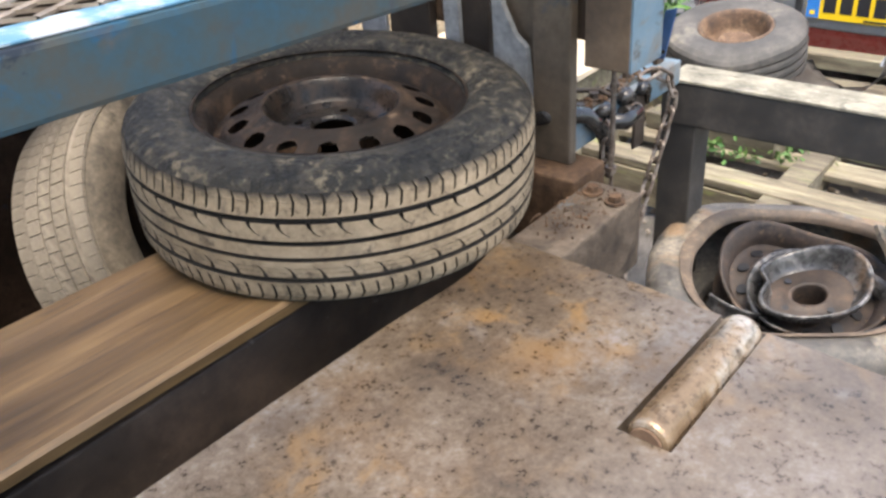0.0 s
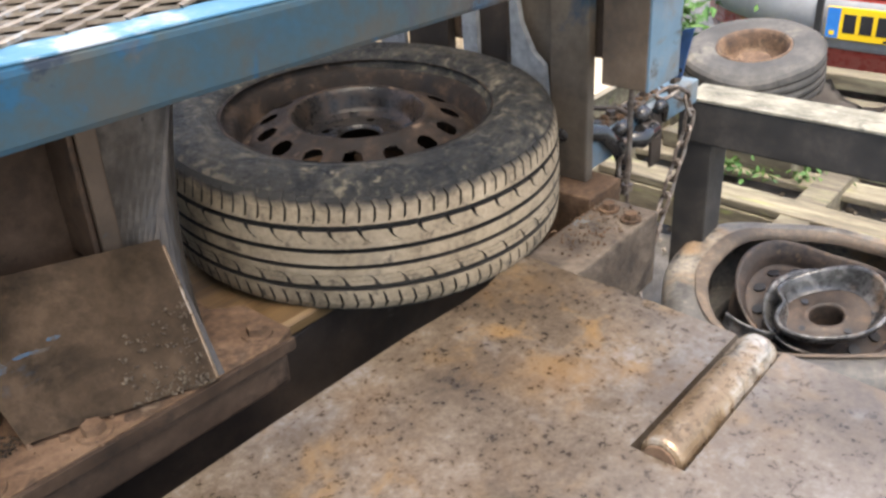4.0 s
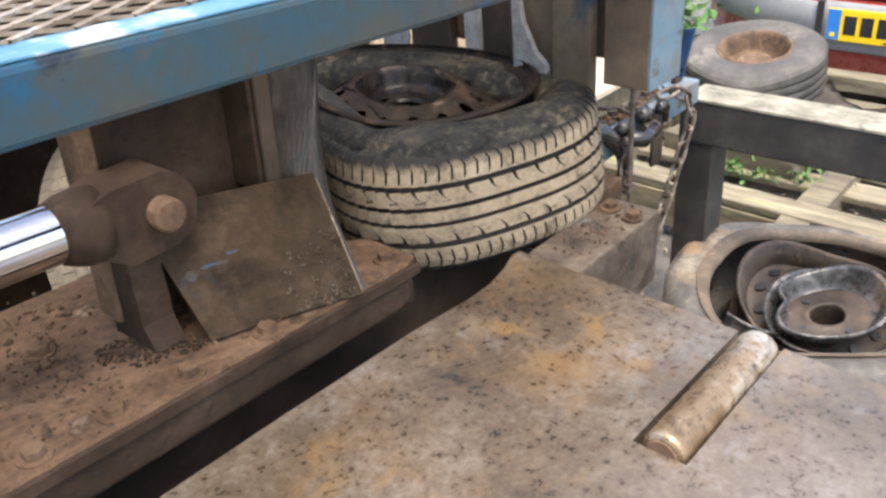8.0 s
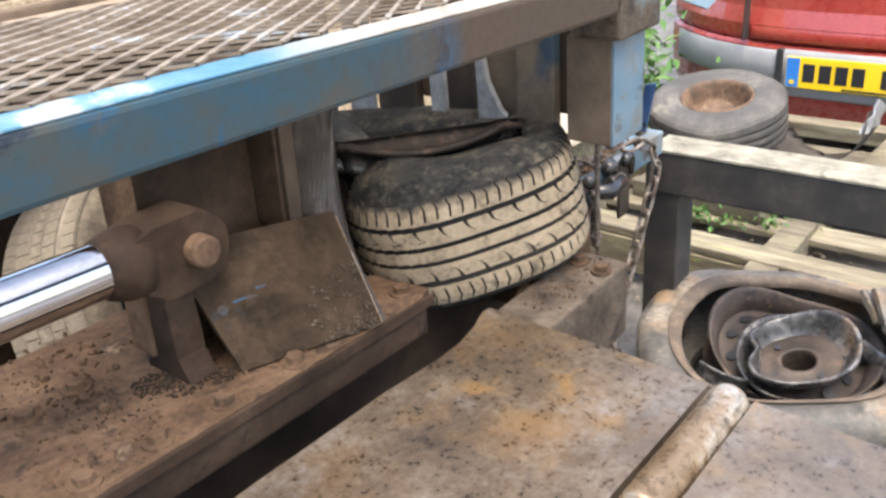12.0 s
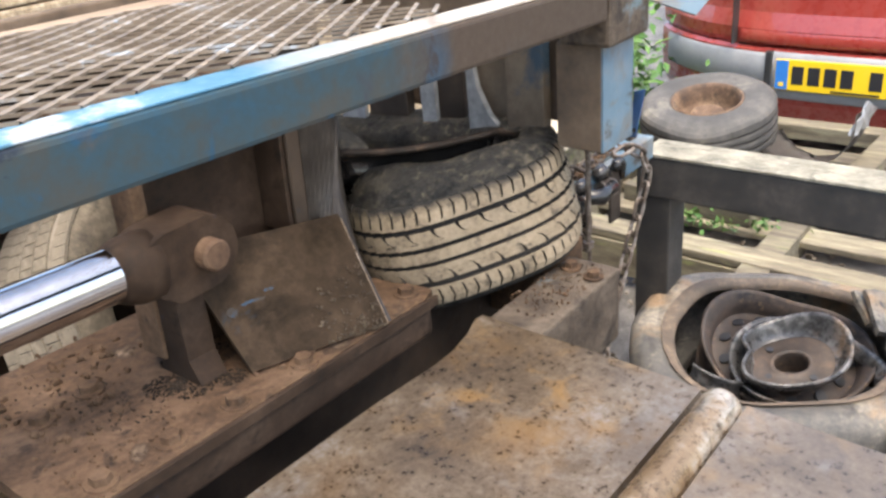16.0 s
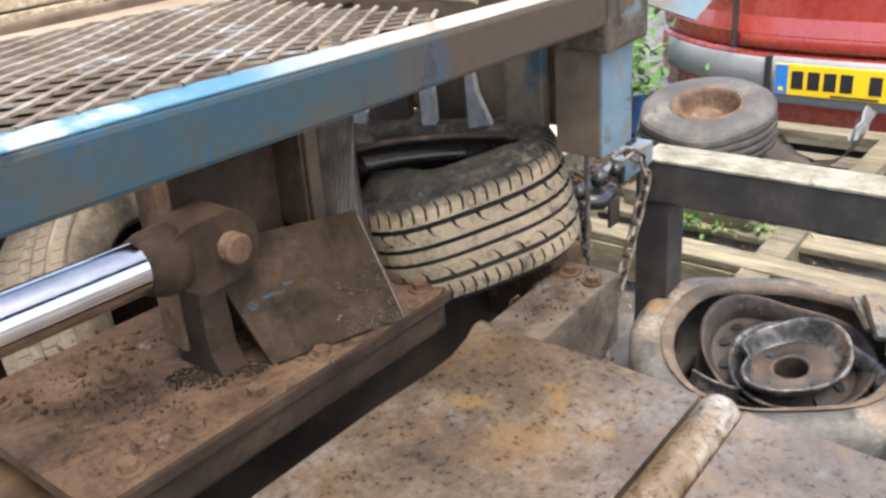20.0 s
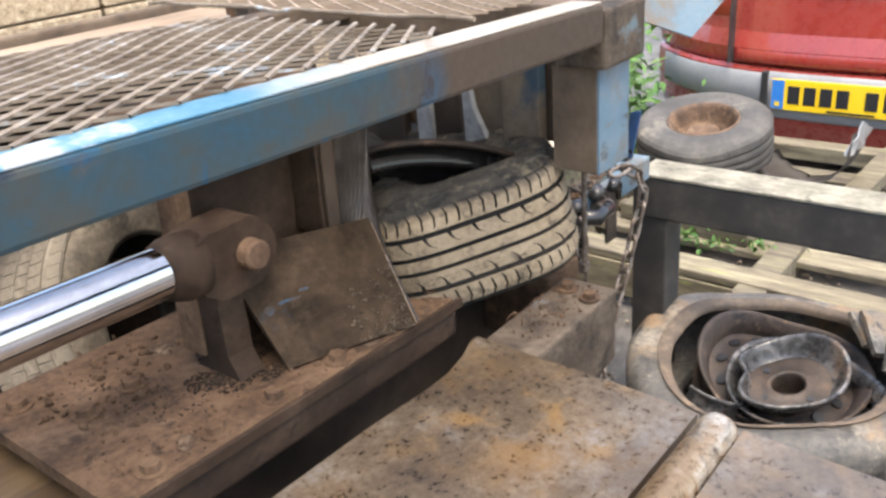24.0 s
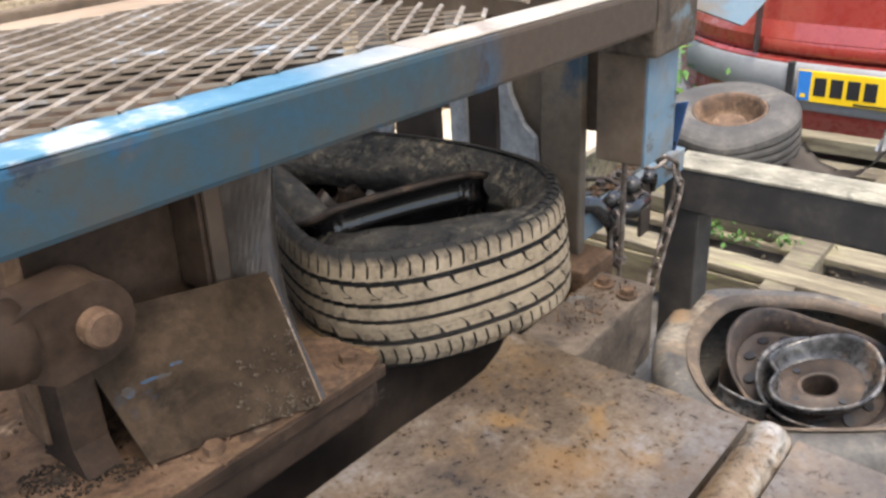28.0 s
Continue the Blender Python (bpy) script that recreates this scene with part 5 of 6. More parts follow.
for x, y, h, lm, cnt in ((2.95, 1.48, 0.28, "leaf", 150), (3.15, 1.62, 0.42, "leaf", 200), (3.05, 1.43, 0.15, "leafyellow", 70), (3.5, 1.85, 0.55, "leaf", 200), (2.8, 1.62, 0.18, "leafyellow", 60), (3.3, 2.3, 0.5, "leaf", 200)):
    ob = thing("weed", pose(x, y, 0), "leafy green weed growing beside the car" if lm == "leaf" else "yellowing weed growing beside the car", "plant", "weeds")
    bm = bmesh.new()
    for k in range(7):
        a = rng.uniform(0, 6.28)
        tube(bm, [(0.02 * math.cos(a), 0.02 * math.sin(a), 0), (0.06 * math.cos(a), 0.06 * math.sin(a), h * 0.5), (0.11 * math.cos(a), 0.11 * math.sin(a), h * rng.uniform(0.8, 1.2))], [0.004, 0.003, 0.0015], 5)
    part("stem", bm, "leaf", ob)
    bm = bmesh.new()
    leaves(bm, (0, 0, h * 0.2), (0.10, 0.10, h * 0.5), cnt * 2, 0.032, rng)
    tagged(part("leaves", bm, lm, ob), kind="stuff")
ob = thing("grass_tuft", pose(2.14, 0.80, 0.12), "small green weeds growing through the pallet", "plant")
bm = bmesh.new()
for dx, dy, cnt in ((0, 0, 60), (0.05, -0.1, 60), (0.06, 0.12, 40), (0.12, -0.05, 30)):
    leaves(bm, (dx, dy, 0.0), (0.03, 0.05, 0.018), cnt, 0.013, rng, 0.6)
tagged(part("leaves", bm, "leaf", ob), kind="stuff")

# ---- the ram carriage ----
carriage = thing("ram_carriage", pose(0.70, 0.71, 0.567), "dirt caked steel ram carriage with a wedge pusher", "machine")
C = carriage
bm = bmesh.new()
prism(bm, [(-0.58, 0.0), (-0.02, 0.0), (0.012, 0.012), (0.012, 0.10), (-0.02, 0.13), (-0.02, 0.335), (-0.58, 0.335)], -0.018, 0.0)
part("base_plate", bm, "dirtsteel", C, "base plate under caked brown dirt")
part("keeper_bar", boxed(-0.575, -0.004, 0.002, 0.03, -0.062, -0.021, 0.004), "webdirt_shade", C)
part("edge_lip", boxed(-0.58, 0.004, -0.006, -0.0005, -0.016, -0.001, 0.001), "webdirt_shade", C, "rubbed plate edge")
part("web", boxed(-0.33, -0.018, 0.17, 0.19, 0.0, 0.31, 0.003), "webdirt_shade", C)
# unseen plate added over the web to keep it in shade
part("unseen_shade_plate", boxed(-0.36, 0.004, 0.10, 0.335, 0.312, 0.324, 0.002), "dirtsteel", C)
part("end_flange", boxed(-0.350, -0.331, 0.150, 0.196, 0.02, 0.31, 0.003), "dirtsteel", C)
part("angle_rib", boxed(-0.15, -0.143, 0.115, 0.168, 0.127, 0.31, 0.002), "webdirt_shade", C)
part("angle_rib_face", boxed(-0.142, -0.118, 0.110, 0.117, 0.127, 0.31, 0.002), "ribpaint", C, "angle iron with blue paint left")
bm = bmesh.new()
slab(bm, [(-0.118, 0.114, 0.12), (-0.088, 0.098, 0.128), (0.012, 0.166, 0.31), (-0.118, 0.114, 0.31)], 0.006, 6)
part("side_plate", bm, "slick", C, "oily polished side plate of the pusher")
bm = bmesh.new()
slab(bm, [(-0.055, 0.176, 0.0), (-0.055, 0.335, 0.0), (0.012, 0.335, 0.31), (0.012, 0.176, 0.31)], -0.008, 6)
part("push_plate", bm, "slick", C, "polished dark push plate")
bm = bmesh.new()
slab(bm, [(-0.100, 0.002, 0.0), (-0.055, 0.172, 0.0), (0.012, 0.172, 0.31), (-0.090, 0.094, 0.137)], 0.008, 8)
part("push_wing", bm, "slick", C)
bm = bmesh.new()
slab(bm, [(-0.29, 0.063, 0.0), (-0.104, 0.002, 0.0), (-0.088, 0.092, 0.137), (-0.310, 0.150, 0.150)], 0.010, 8)
part("gusset", bm, "gussetdirt", C, "sloping gusset plate with traces of blue paint")
GUS = [Vector(p) for p in ((-0.29, 0.063, 0.0), (-0.104, 0.002, 0.0), (-0.088, 0.092, 0.137), (-0.310, 0.150, 0.150))]
GN = (GUS[1] - GUS[0]).cross(GUS[3] - GUS[0]).normalized()


def on_gusset(u, v):
    return GUS[0].lerp(GUS[1], u).lerp(GUS[3].lerp(GUS[2], u), v) + GN * 0.0115


for u0, u1, v0, v1, pm in ((0.05, 0.14, 0.42, 0.52, "bluesmear"), (0.12, 0.36, 0.490, 0.525, "bluesmear"), (0.33, 0.41, 0.545, 0.575, "bluesmear")):
    bm = bmesh.new()
    ring = [on_gusset((u0 + u1) / 2 + (u1 - u0) / 2 * math.cos(a) * (0.75 + 0.5 * noise.noise((a, u0 * 40, 0))), (v0 + v1) / 2 + (v1 - v0) / 2 * math.sin(a) * (0.75 + 0.6 * noise.noise((a * 2, u0 * 40, 3)))) for a in [k * 0.5236 for k in range(12)]]
    low = [bm.verts.new(p - GN * 0.004) for p in ring]
    top = [bm.verts.new(p - GN * 0.0008) for p in ring]
    bm.faces.new(top)
    for k in range(12):
        bm.faces.new((low[k], low[(k + 1) % 12], top[(k + 1) % 12], top[k]))
    part("paint_trace", bm, pm, C, "trace of blue paint")
bm = bmesh.new()
tube(bm, [on_gusset(1.0, v) - GN * 0.006 for v in (0.0, 0.3, 0.6, 0.95)], 0.0034, 8)
part("worn_edge", bm, "pin", C, "rubbed bright edge of the gusset")
bm = bmesh.new()
prism(bm, [(0.088, 0.0), (0.172, 0.0), (0.160, 0.02), (0.155, 0.14), (0.112, 0.14), (0.106, 0.03)], -0.345, -0.305)
bmesh.ops.transform(bm, verts=bm.verts[:], matrix=Matrix(((0, 0, 1, 0), (1, 0, 0, 0), (0, 1, 0, 0), (0, 0, 0, 1))))
# the strut's shaded face is put into this dark steel too
part("strut", bm, "webdirt_shade", C)
# clevis, cross pin and rod
bm = bmesh.new()
out = [(-0.375, 0.135), (-0.38, 0.20), (-0.355, 0.208)] + [(-0.305 + 0.046 * math.cos(radians(a)), 0.166 + 0.046 * math.sin(radians(a))) for a in range(80, -91, -17)] + [(-0.35, 0.118)]
prism(bm, [(x, z) for x, z in out], 0.0, 0.062)
bmesh.ops.transform(bm, verts=bm.verts[:], matrix=Matrix(((1, 0, 0, 0), (0, 0, 1, 0.086), (0, 1, 0, 0), (0, 0, 0, 1))))
part("clevis", bm, "webdirt_shade", C, "heavy dirt covered clevis lug")
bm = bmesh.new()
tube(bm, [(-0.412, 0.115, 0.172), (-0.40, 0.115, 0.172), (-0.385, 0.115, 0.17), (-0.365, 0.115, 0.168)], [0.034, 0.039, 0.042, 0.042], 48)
part("rod_end", bm, "webdirt_shade", C, smooth=True)
bm = bmesh.new()
tube(bm, [(-0.304, 0.066, 0.166), (-0.304, 0.069, 0.166), (-0.304, 0.09, 0.166)], [0.0165, 0.0195, 0.0195], 20)
part("cross_pin", bm, "rust", C)
bm = bmesh.new()
tube(bm, [(-0.323, 0.078, 0.160), (-0.285, 0.078, 0.172)], 0.004, 8)
part("split_pin", bm, "rust", C)
bm = bmesh.new()
tube(bm, [(-1.9, 0.115, 0.182), (-1.0, 0.115, 0.1766), (-0.405, 0.115, 0.173)], 0.0315, 48, caps=False)
part("piston_rod", bm, "chrome", C, "bright chromed piston rod", smooth=True)
for i, (x, y) in enumerate(((-0.237, 0.022), (-0.345, 0.024), (-0.435, 0.026), (-0.52, 0.028), (-0.43, 0.20), (-0.50, 0.19), (-0.54, 0.28), (-0.02, 0.035))):
    bolt(C, x, y, 0.0, 0.0125, 0.009, "dirtsteel", i * 0.7)
rng = random.Random(8)
bm = bmesh.new()
for k in range(130):
    u, v = 0.97 - 0.42 * rng.random() ** 1.4, 0.55 * rng.random() ** 2.0
    p = on_gusset(u, v)
    crumbs(bm, [(p.x, p.y, p.z, 0.004, 3)], rng, (0.0007, 0.0019))
tagged(part("light_debris", bm, "tancrumb", C, "pale crumbs in the corner of the gusset"), kind="stuff")
bm = bmesh.new()
crumbs(bm, [(-0.37, 0.13, 0.0, 0.026, 240), (-0.35, 0.10, 0.0, 0.028, 180), (-0.31, 0.075, 0.0, 0.020, 120), (-0.43, 0.13, 0.0, 0.05, 70), (-0.46, 0.22, 0.0, 0.06, 60), (-0.30, 0.16, 0.0, 0.05, 120)], rng, (0.0008, 0.0022))
bm2 = bmesh.new()
crumbs(bm2, [(-0.45, 0.10, 0.0, 0.10, 60), (-0.25, 0.05, 0.0, 0.06, 30), (-0.50, 0.05, 0.0, 0.06, 40), (-0.4, 0.27, 0.0, 0.08, 60)], rng, (0.001, 0.0035))
crumbs(bm2, [(-0.47, 0.16, 0.0, 0.05, 26), (-0.40, 0.25, 0.0, 0.06, 22), (-0.24, 0.045, 0.0, 0.03, 10), (-0.52, 0.24, 0.0, 0.04, 10)], rng, (0.003, 0.007))
tagged(part("loose_dirt", bm2, "dirtsteel", C, "brown dirt clods"), kind="stuff")
tagged(part("dark_debris", bm, "crumb", C, "black rubber crumbs on the base plate"), kind="stuff")

# ---- the wheel that is crushed: rigid segments that shift as it folds ----
wheel = thing("car_wheel", pose(0.815, 0.922, 0.632), "muddy car wheel with a rusty rim, being crushed", "wheel")
NT, NR, ND = 100, 64, 8
R0, RR = 0.303, 0.2005
PER = 2 * math.pi * R0


def oval(s, rc, r_full, back=0.0):
    """A point at the share s round an oval of fixed girth whose ends have the radius rc: place and heading of its outward side."""
    run = math.pi * (r_full - rc)
    q = math.pi * rc / 2
    v = (s % 1.0) * 2 * math.pi * r_full
    if v < q:
        a = v / rc
        return rc * math.sin(a), -run / 2 - rc * math.cos(a), a
    if v < q + run:
        return rc, -run / 2 + v - q, math.pi / 2
    if v < 3 * q + run:
        a = (v - q - run) / rc
        return rc * math.cos(a), run / 2 + rc * math.sin(a), math.pi / 2 + a
    if v < 3 * q + 2 * run:
        return -rc, run / 2 - (v - 3 * q - run), 1.5 * math.pi
    a = (v - 3 * q - 2 * run) / rc
    return -rc * math.cos(a), -run / 2 - rc * math.sin(a), 1.5 * math.pi + a


def tread_segment(odd):
    """One segment of tread: a shoulder block each side and a length of the three ribs; outward is -y. Odd and even ones meet at a hooked cut."""
    bm = bmesh.new()
    L = PER / NT

    def block(q, lows, sink=0.009):
        """A raised block over the corners q (x, z), with the depth of each corner."""
        v = [bm.verts.new((x, d, z)) for (x, z), d in zip(q, lows)]
        w = [bm.verts.new((x, d + sink, z)) for (x, z), d in zip(q, lows)]
        bm.faces.new(v)
        k = len(q)
        for n4 in range(k):
            bm.faces.new((v[n4], v[(n4 + 1) % k], w[(n4 + 1) % k], w[n4])).material_index = 1

    a, b = -L / 2, L / 2
    o = 0.0012
    for s in (-1, 1):
        # shoulder: a plain strip beside the groove, then blocks between slots, then the rounded edge
        block([(a - o, s * 0.0470), (b + o, s * 0.0470), (b + o, s * 0.0500), (a - o, s * 0.0500)], (0.0012, 0.0012, 0.0015, 0.0015))
        for (z0, z1, d0, d1, c0, c1, l0, l1) in ((0.0500, 0.0540, 0.0015, 0.0018, 0.0006, 0.0017, 0.0, 0.002), (0.0540, 0.068, 0.0018, 0.0035, 0.0017, 0.0018, 0.002, 0.004), (0.068, 0.0775, 0.0035, 0.0075, 0.0018, 0.0012, 0.004, 0.0), (0.0775, 0.0840, 0.0075, 0.0150, 0.0012, 0.0004, 0.0, -0.003)):
            block([(a + c0 + l0, s * z0), (b - c0 + l0, s * z0), (b - c1 + l1, s * z1), (a + c1 + l1, s * z1)], (d0, d0, d1, d1))
        # middle ribs: plain inner strip, outer strip cut by a tapering hook
        block([(a - o, s * 0.0150), (b + o, s * 0.0150), (b + o, s * 0.0215), (a - o, s * 0.0215)], (0.0004,) * 4)
        for (z0, z1, h0, h1, w0, w1) in ((0.0215, 0.0255, 0.014, 0.007, 0.0007, 0.0010), (0.0255, 0.0320, 0.007, 0.002, 0.0010, 0.0018), (0.0320, 0.0390, 0.002, 0.0, 0.0018, 0.0032)):
            if s < 0:
                h0, h1 = 0.014 - h0, 0.014 - h1
            if odd:
                q = [(a - o, s * z0), (b - w0 + h0, s * z0), (b - w1 + h1, s * z1), (a - o, s * z1)]
            else:
                q = [(a + w0 + h0, s * z0), (b + o, s * z0), (b + o, s * z1), (a + w1 + h1, s * z1)]
            block(q, (0.0005, 0.0005, 0.0010, 0.0010))
    block([(a - o, -0.0085), (b + o, -0.0085), (b + o, 0.0085), (a - o, 0.0085)], (0.0,) * 4)
    # the band under the grooves
    pts = [(-0.083, 0.020), (-0.074, 0.012), (-0.05, 0.0085), (0.05, 0.0085), (0.074, 0.012), (0.083, 0.020)]
    a = [bm.verts.new((-L / 2 - 0.001, y, z)) for z, y in pts]
    c = [bm.verts.new((L / 2 + 0.001, y, z)) for z, y in pts]
    for i in range(5):
        bm.faces.new((a[i], c[i], c[i + 1], a[i + 1])).material_index = 1
    return bm


def sidewall_segment(up):
    """Sidewall of one segment, from the shoulder to the bead, over a wider backing that closes the joints when it straightens."""
    bm = bmesh.new()
    prof = [(0.008, 0.078), (0.013, 0.0835), (0.022, 0.0895), (0.032, 0.0925), (0.036, 0.0945), (0.050, 0.0955), (0.068, 0.0940), (0.072, 0.0950), (0.086, 0.0900), (0.098, 0.0840), (0.104, 0.074), (0.108, 0.05)]
    L = PER / NT
    for drop, grow in ((0.0, 0.0), (0.0018, 1.0)):
        rows = []
        for d, z in prof:
            w = (L * (1 - d / R0) + 0.0007) * (1 - grow) + (L + 0.009) * grow
            rows.append([bm.verts.new((x * w / 2, d + drop * 0.3, (z - drop) * up)) for x in (-1, 0, 1)])
        for a, b in zip(rows, rows[1:]):
            for i in range(2):
                bm.faces.new((a[i], a[i + 1], b[i + 1], b[i]))
    return bm


def rested(me, m):
    """Store where each point of the mesh lies on the unbent wheel."""
    me = me.copy()
    at = me.attributes.new("rest", "FLOAT_VECTOR", "POINT")
    for v in me.vertices:
        at.data[v.index].vector = m @ v.co
    return me


def rim_segment():
    """Flange and barrel of one segment of the rim; outward is -y."""
    bm = bmesh.new()
    L = 2 * math.pi * RR / NR + 0.003
    prof = [(-0.002, 0.082), (-0.007, 0.0795), (-0.007, 0.076), (-0.002, 0.0725), (0.004, 0.069), (0.006, 0.058), (0.004, 0.047), (0.001, 0.042), (0.006, 0.036), (0.016, 0.027), (0.020, 0.012), (0.018, -0.008), (0.012, -0.022), (0.016, -0.04), (0.012, -0.066), (0.0, -0.072), (-0.005, -0.08)]
    inner = [(0.001, -0.079), (0.006, -0.071), (0.017, -0.064), (0.021, -0.04), (0.034, -0.02), (0.034, 0.025), (0.019, 0.04), (0.016, 0.064), (0.006, 0.068), (-0.001, 0.075), (-0.001, 0.08), (0.003, 0.083)]
    inner[-1] = (0.003, 0.083)
    loop = prof + inner
    for sx in (1,):
        rows = [[bm.verts.new((x, d + 0.0006 * x / L, z - 0.0008 * x / L)) for d, z in loop] for x in (-L / 2, 0, L / 2)]
        for a, b in zip(rows, rows[1:]):
            for i in range(len(loop)):
                f = bm.faces.new((a[i], a[(i + 1) % len(loop)], b[(i + 1) % len(loop)], b[i]))
                f.material_index = 1 if 3 <= i < len(prof) - 1 else 0
    return bm


tyre_parts, rim_parts, disc_parts = [], [], []
kinds, sides, top_walls = [], [], []
for i in range(NT):
    px, py, a = oval((i + 0.5) / NT, R0, R0)
    m = pose(px, py, 0, 0, 0, math.degrees(a))
    if i < 2:
        seg = part("tread_segment", tread_segment(i), "tread", wheel, mats=["tread", "groove"])
        kinds.append(seg.data)
    else:
        seg = new("tread_segment", kinds[i % 2])
        seg.parent = wheel
    if i == 0:
        walls = [part("sidewall", sidewall_segment(up), "sidewall", seg, smooth=True) for up in (1, -1)]
        sides = [w.data for w in walls]
    else:
        walls = [new("sidewall", me) for me in sides]
        for w in walls:
            w.parent = seg
    for w in walls:
        w.data = rested(w.data, m)
    tyre_parts.append(seg)
    top_walls.append(walls[0])
for i, seg in enumerate(tyre_parts):
    px, py, a = oval((i + 0.5) / NT, R0, R0)
    seg.data = rested(kinds[i % 2], pose(px, py, 0, 0, 0, math.degrees(a)))
for i in range(NR):
    px, py, a = oval((i + 0.5) / NR, RR, RR)
    if i == 0:
        seg = part("rim_segment", rim_segment(), "rim", wheel, "rust brown steel rim", smooth=True, mats=["rim", "rimblack"])
        rim_me = seg.data
    else:
        seg = new("rim_segment", rim_me)
        seg.parent = wheel
        seg["label"] = "rust brown steel rim"
    seg.data = rested(rim_me, pose(px, py, 0, 0, 0, math.degrees(a)))
    rim_parts.append(seg)


def disc_mesh():
    """The pressed disc of the wheel with its round vents, wheel nuts' holes and raised hub."""
    bm = bmesh.new()
    key = [(0.031, -0.012), (0.034, -0.006), (0.050, -0.007), (0.070, -0.008), (0.084, -0.002), (0.094, 0.022), (0.101, 0.032), (0.107, 0.032), (0.117, 0.026), (0.140, 0.017), (0.160, 0.008), (0.176, -0.006), (0.190, -0.010)]
    rs = [0.031 + 0.00265 * k for k in range(61)]
    n = 200
    zs = np.interp(rs, [k[0] for k in key], [k[1] for k in key])
    cols = [[bm.verts.new((r * math.cos(2 * math.pi * i / n), r * math.sin(2 * math.pi * i / n), z)) for r, z in zip(rs, zs)] for i in range(n)]
    holes = [(0.140, 2 * math.pi * (k + 0.3) / 15, 0.0145) for k in range(15)] + [(0.055, 2 * math.pi * k / 4 + 0.5, 0.0065) for k in range(4)]
    spots = [(r * math.cos(a), r * math.sin(a), s * s) for r, a, s in holes]
    for hr, ha, s in holes:
        x, y = hr * math.cos(ha), hr * math.sin(ha)
        for col in cols:
            for v in col:
                d = math.hypot(v.co.x - x, v.co.y - y)
                if abs(d - s) < 0.0019:
                    v.co.x, v.co.y = x + (v.co.x - x) * s / d, y + (v.co.y - y) * s / d
    for i in range(n):
        a, b = cols[i], cols[(i + 1) % n]
        for j in range(len(rs) - 1):
            c = (a[j].co + b[j + 1].co) / 2
            if any((c.x - x) ** 2 + (c.y - y) ** 2 < s for x, y, s in spots):
                continue
            bm.faces.new((a[j], b[j], b[j + 1], a[j + 1])).material_index = 1 if rs[j] < 0.099 else 0
    return bm


whole = disc_mesh()
for k in range(ND):
    bm = whole.copy()
    x0, x1 = -0.19 + 0.38 * k / ND, -0.19 + 0.38 * (k + 1) / ND
    geom = bm.verts[:] + bm.edges[:] + bm.faces[:]
    bmesh.ops.bisect_plane(bm, geom=geom, plane_co=(x0, 0, 0), plane_no=(-1, 0, 0), clear_outer=True)
    geom = bm.verts[:] + bm.edges[:] + bm.faces[:]
    bmesh.ops.bisect_plane(bm, geom=geom, plane_co=(x1, 0, 0), plane_no=(1, 0, 0), clear_outer=True)
    bmesh.ops.translate(bm, verts=bm.verts[:], vec=(-(x0 + x1) / 2, 0, 0))
    disc_parts.append((part("disc_strip", bm, "rim", wheel, "pressed steel wheel disc", smooth=True, mats=["rim", "hubblack"]), (x0 + x1) / 2))
    disc_parts[-1][0].data = rested(disc_parts[-1][0].data, pose((x0 + x1) / 2, 0, 0))
whole.free()

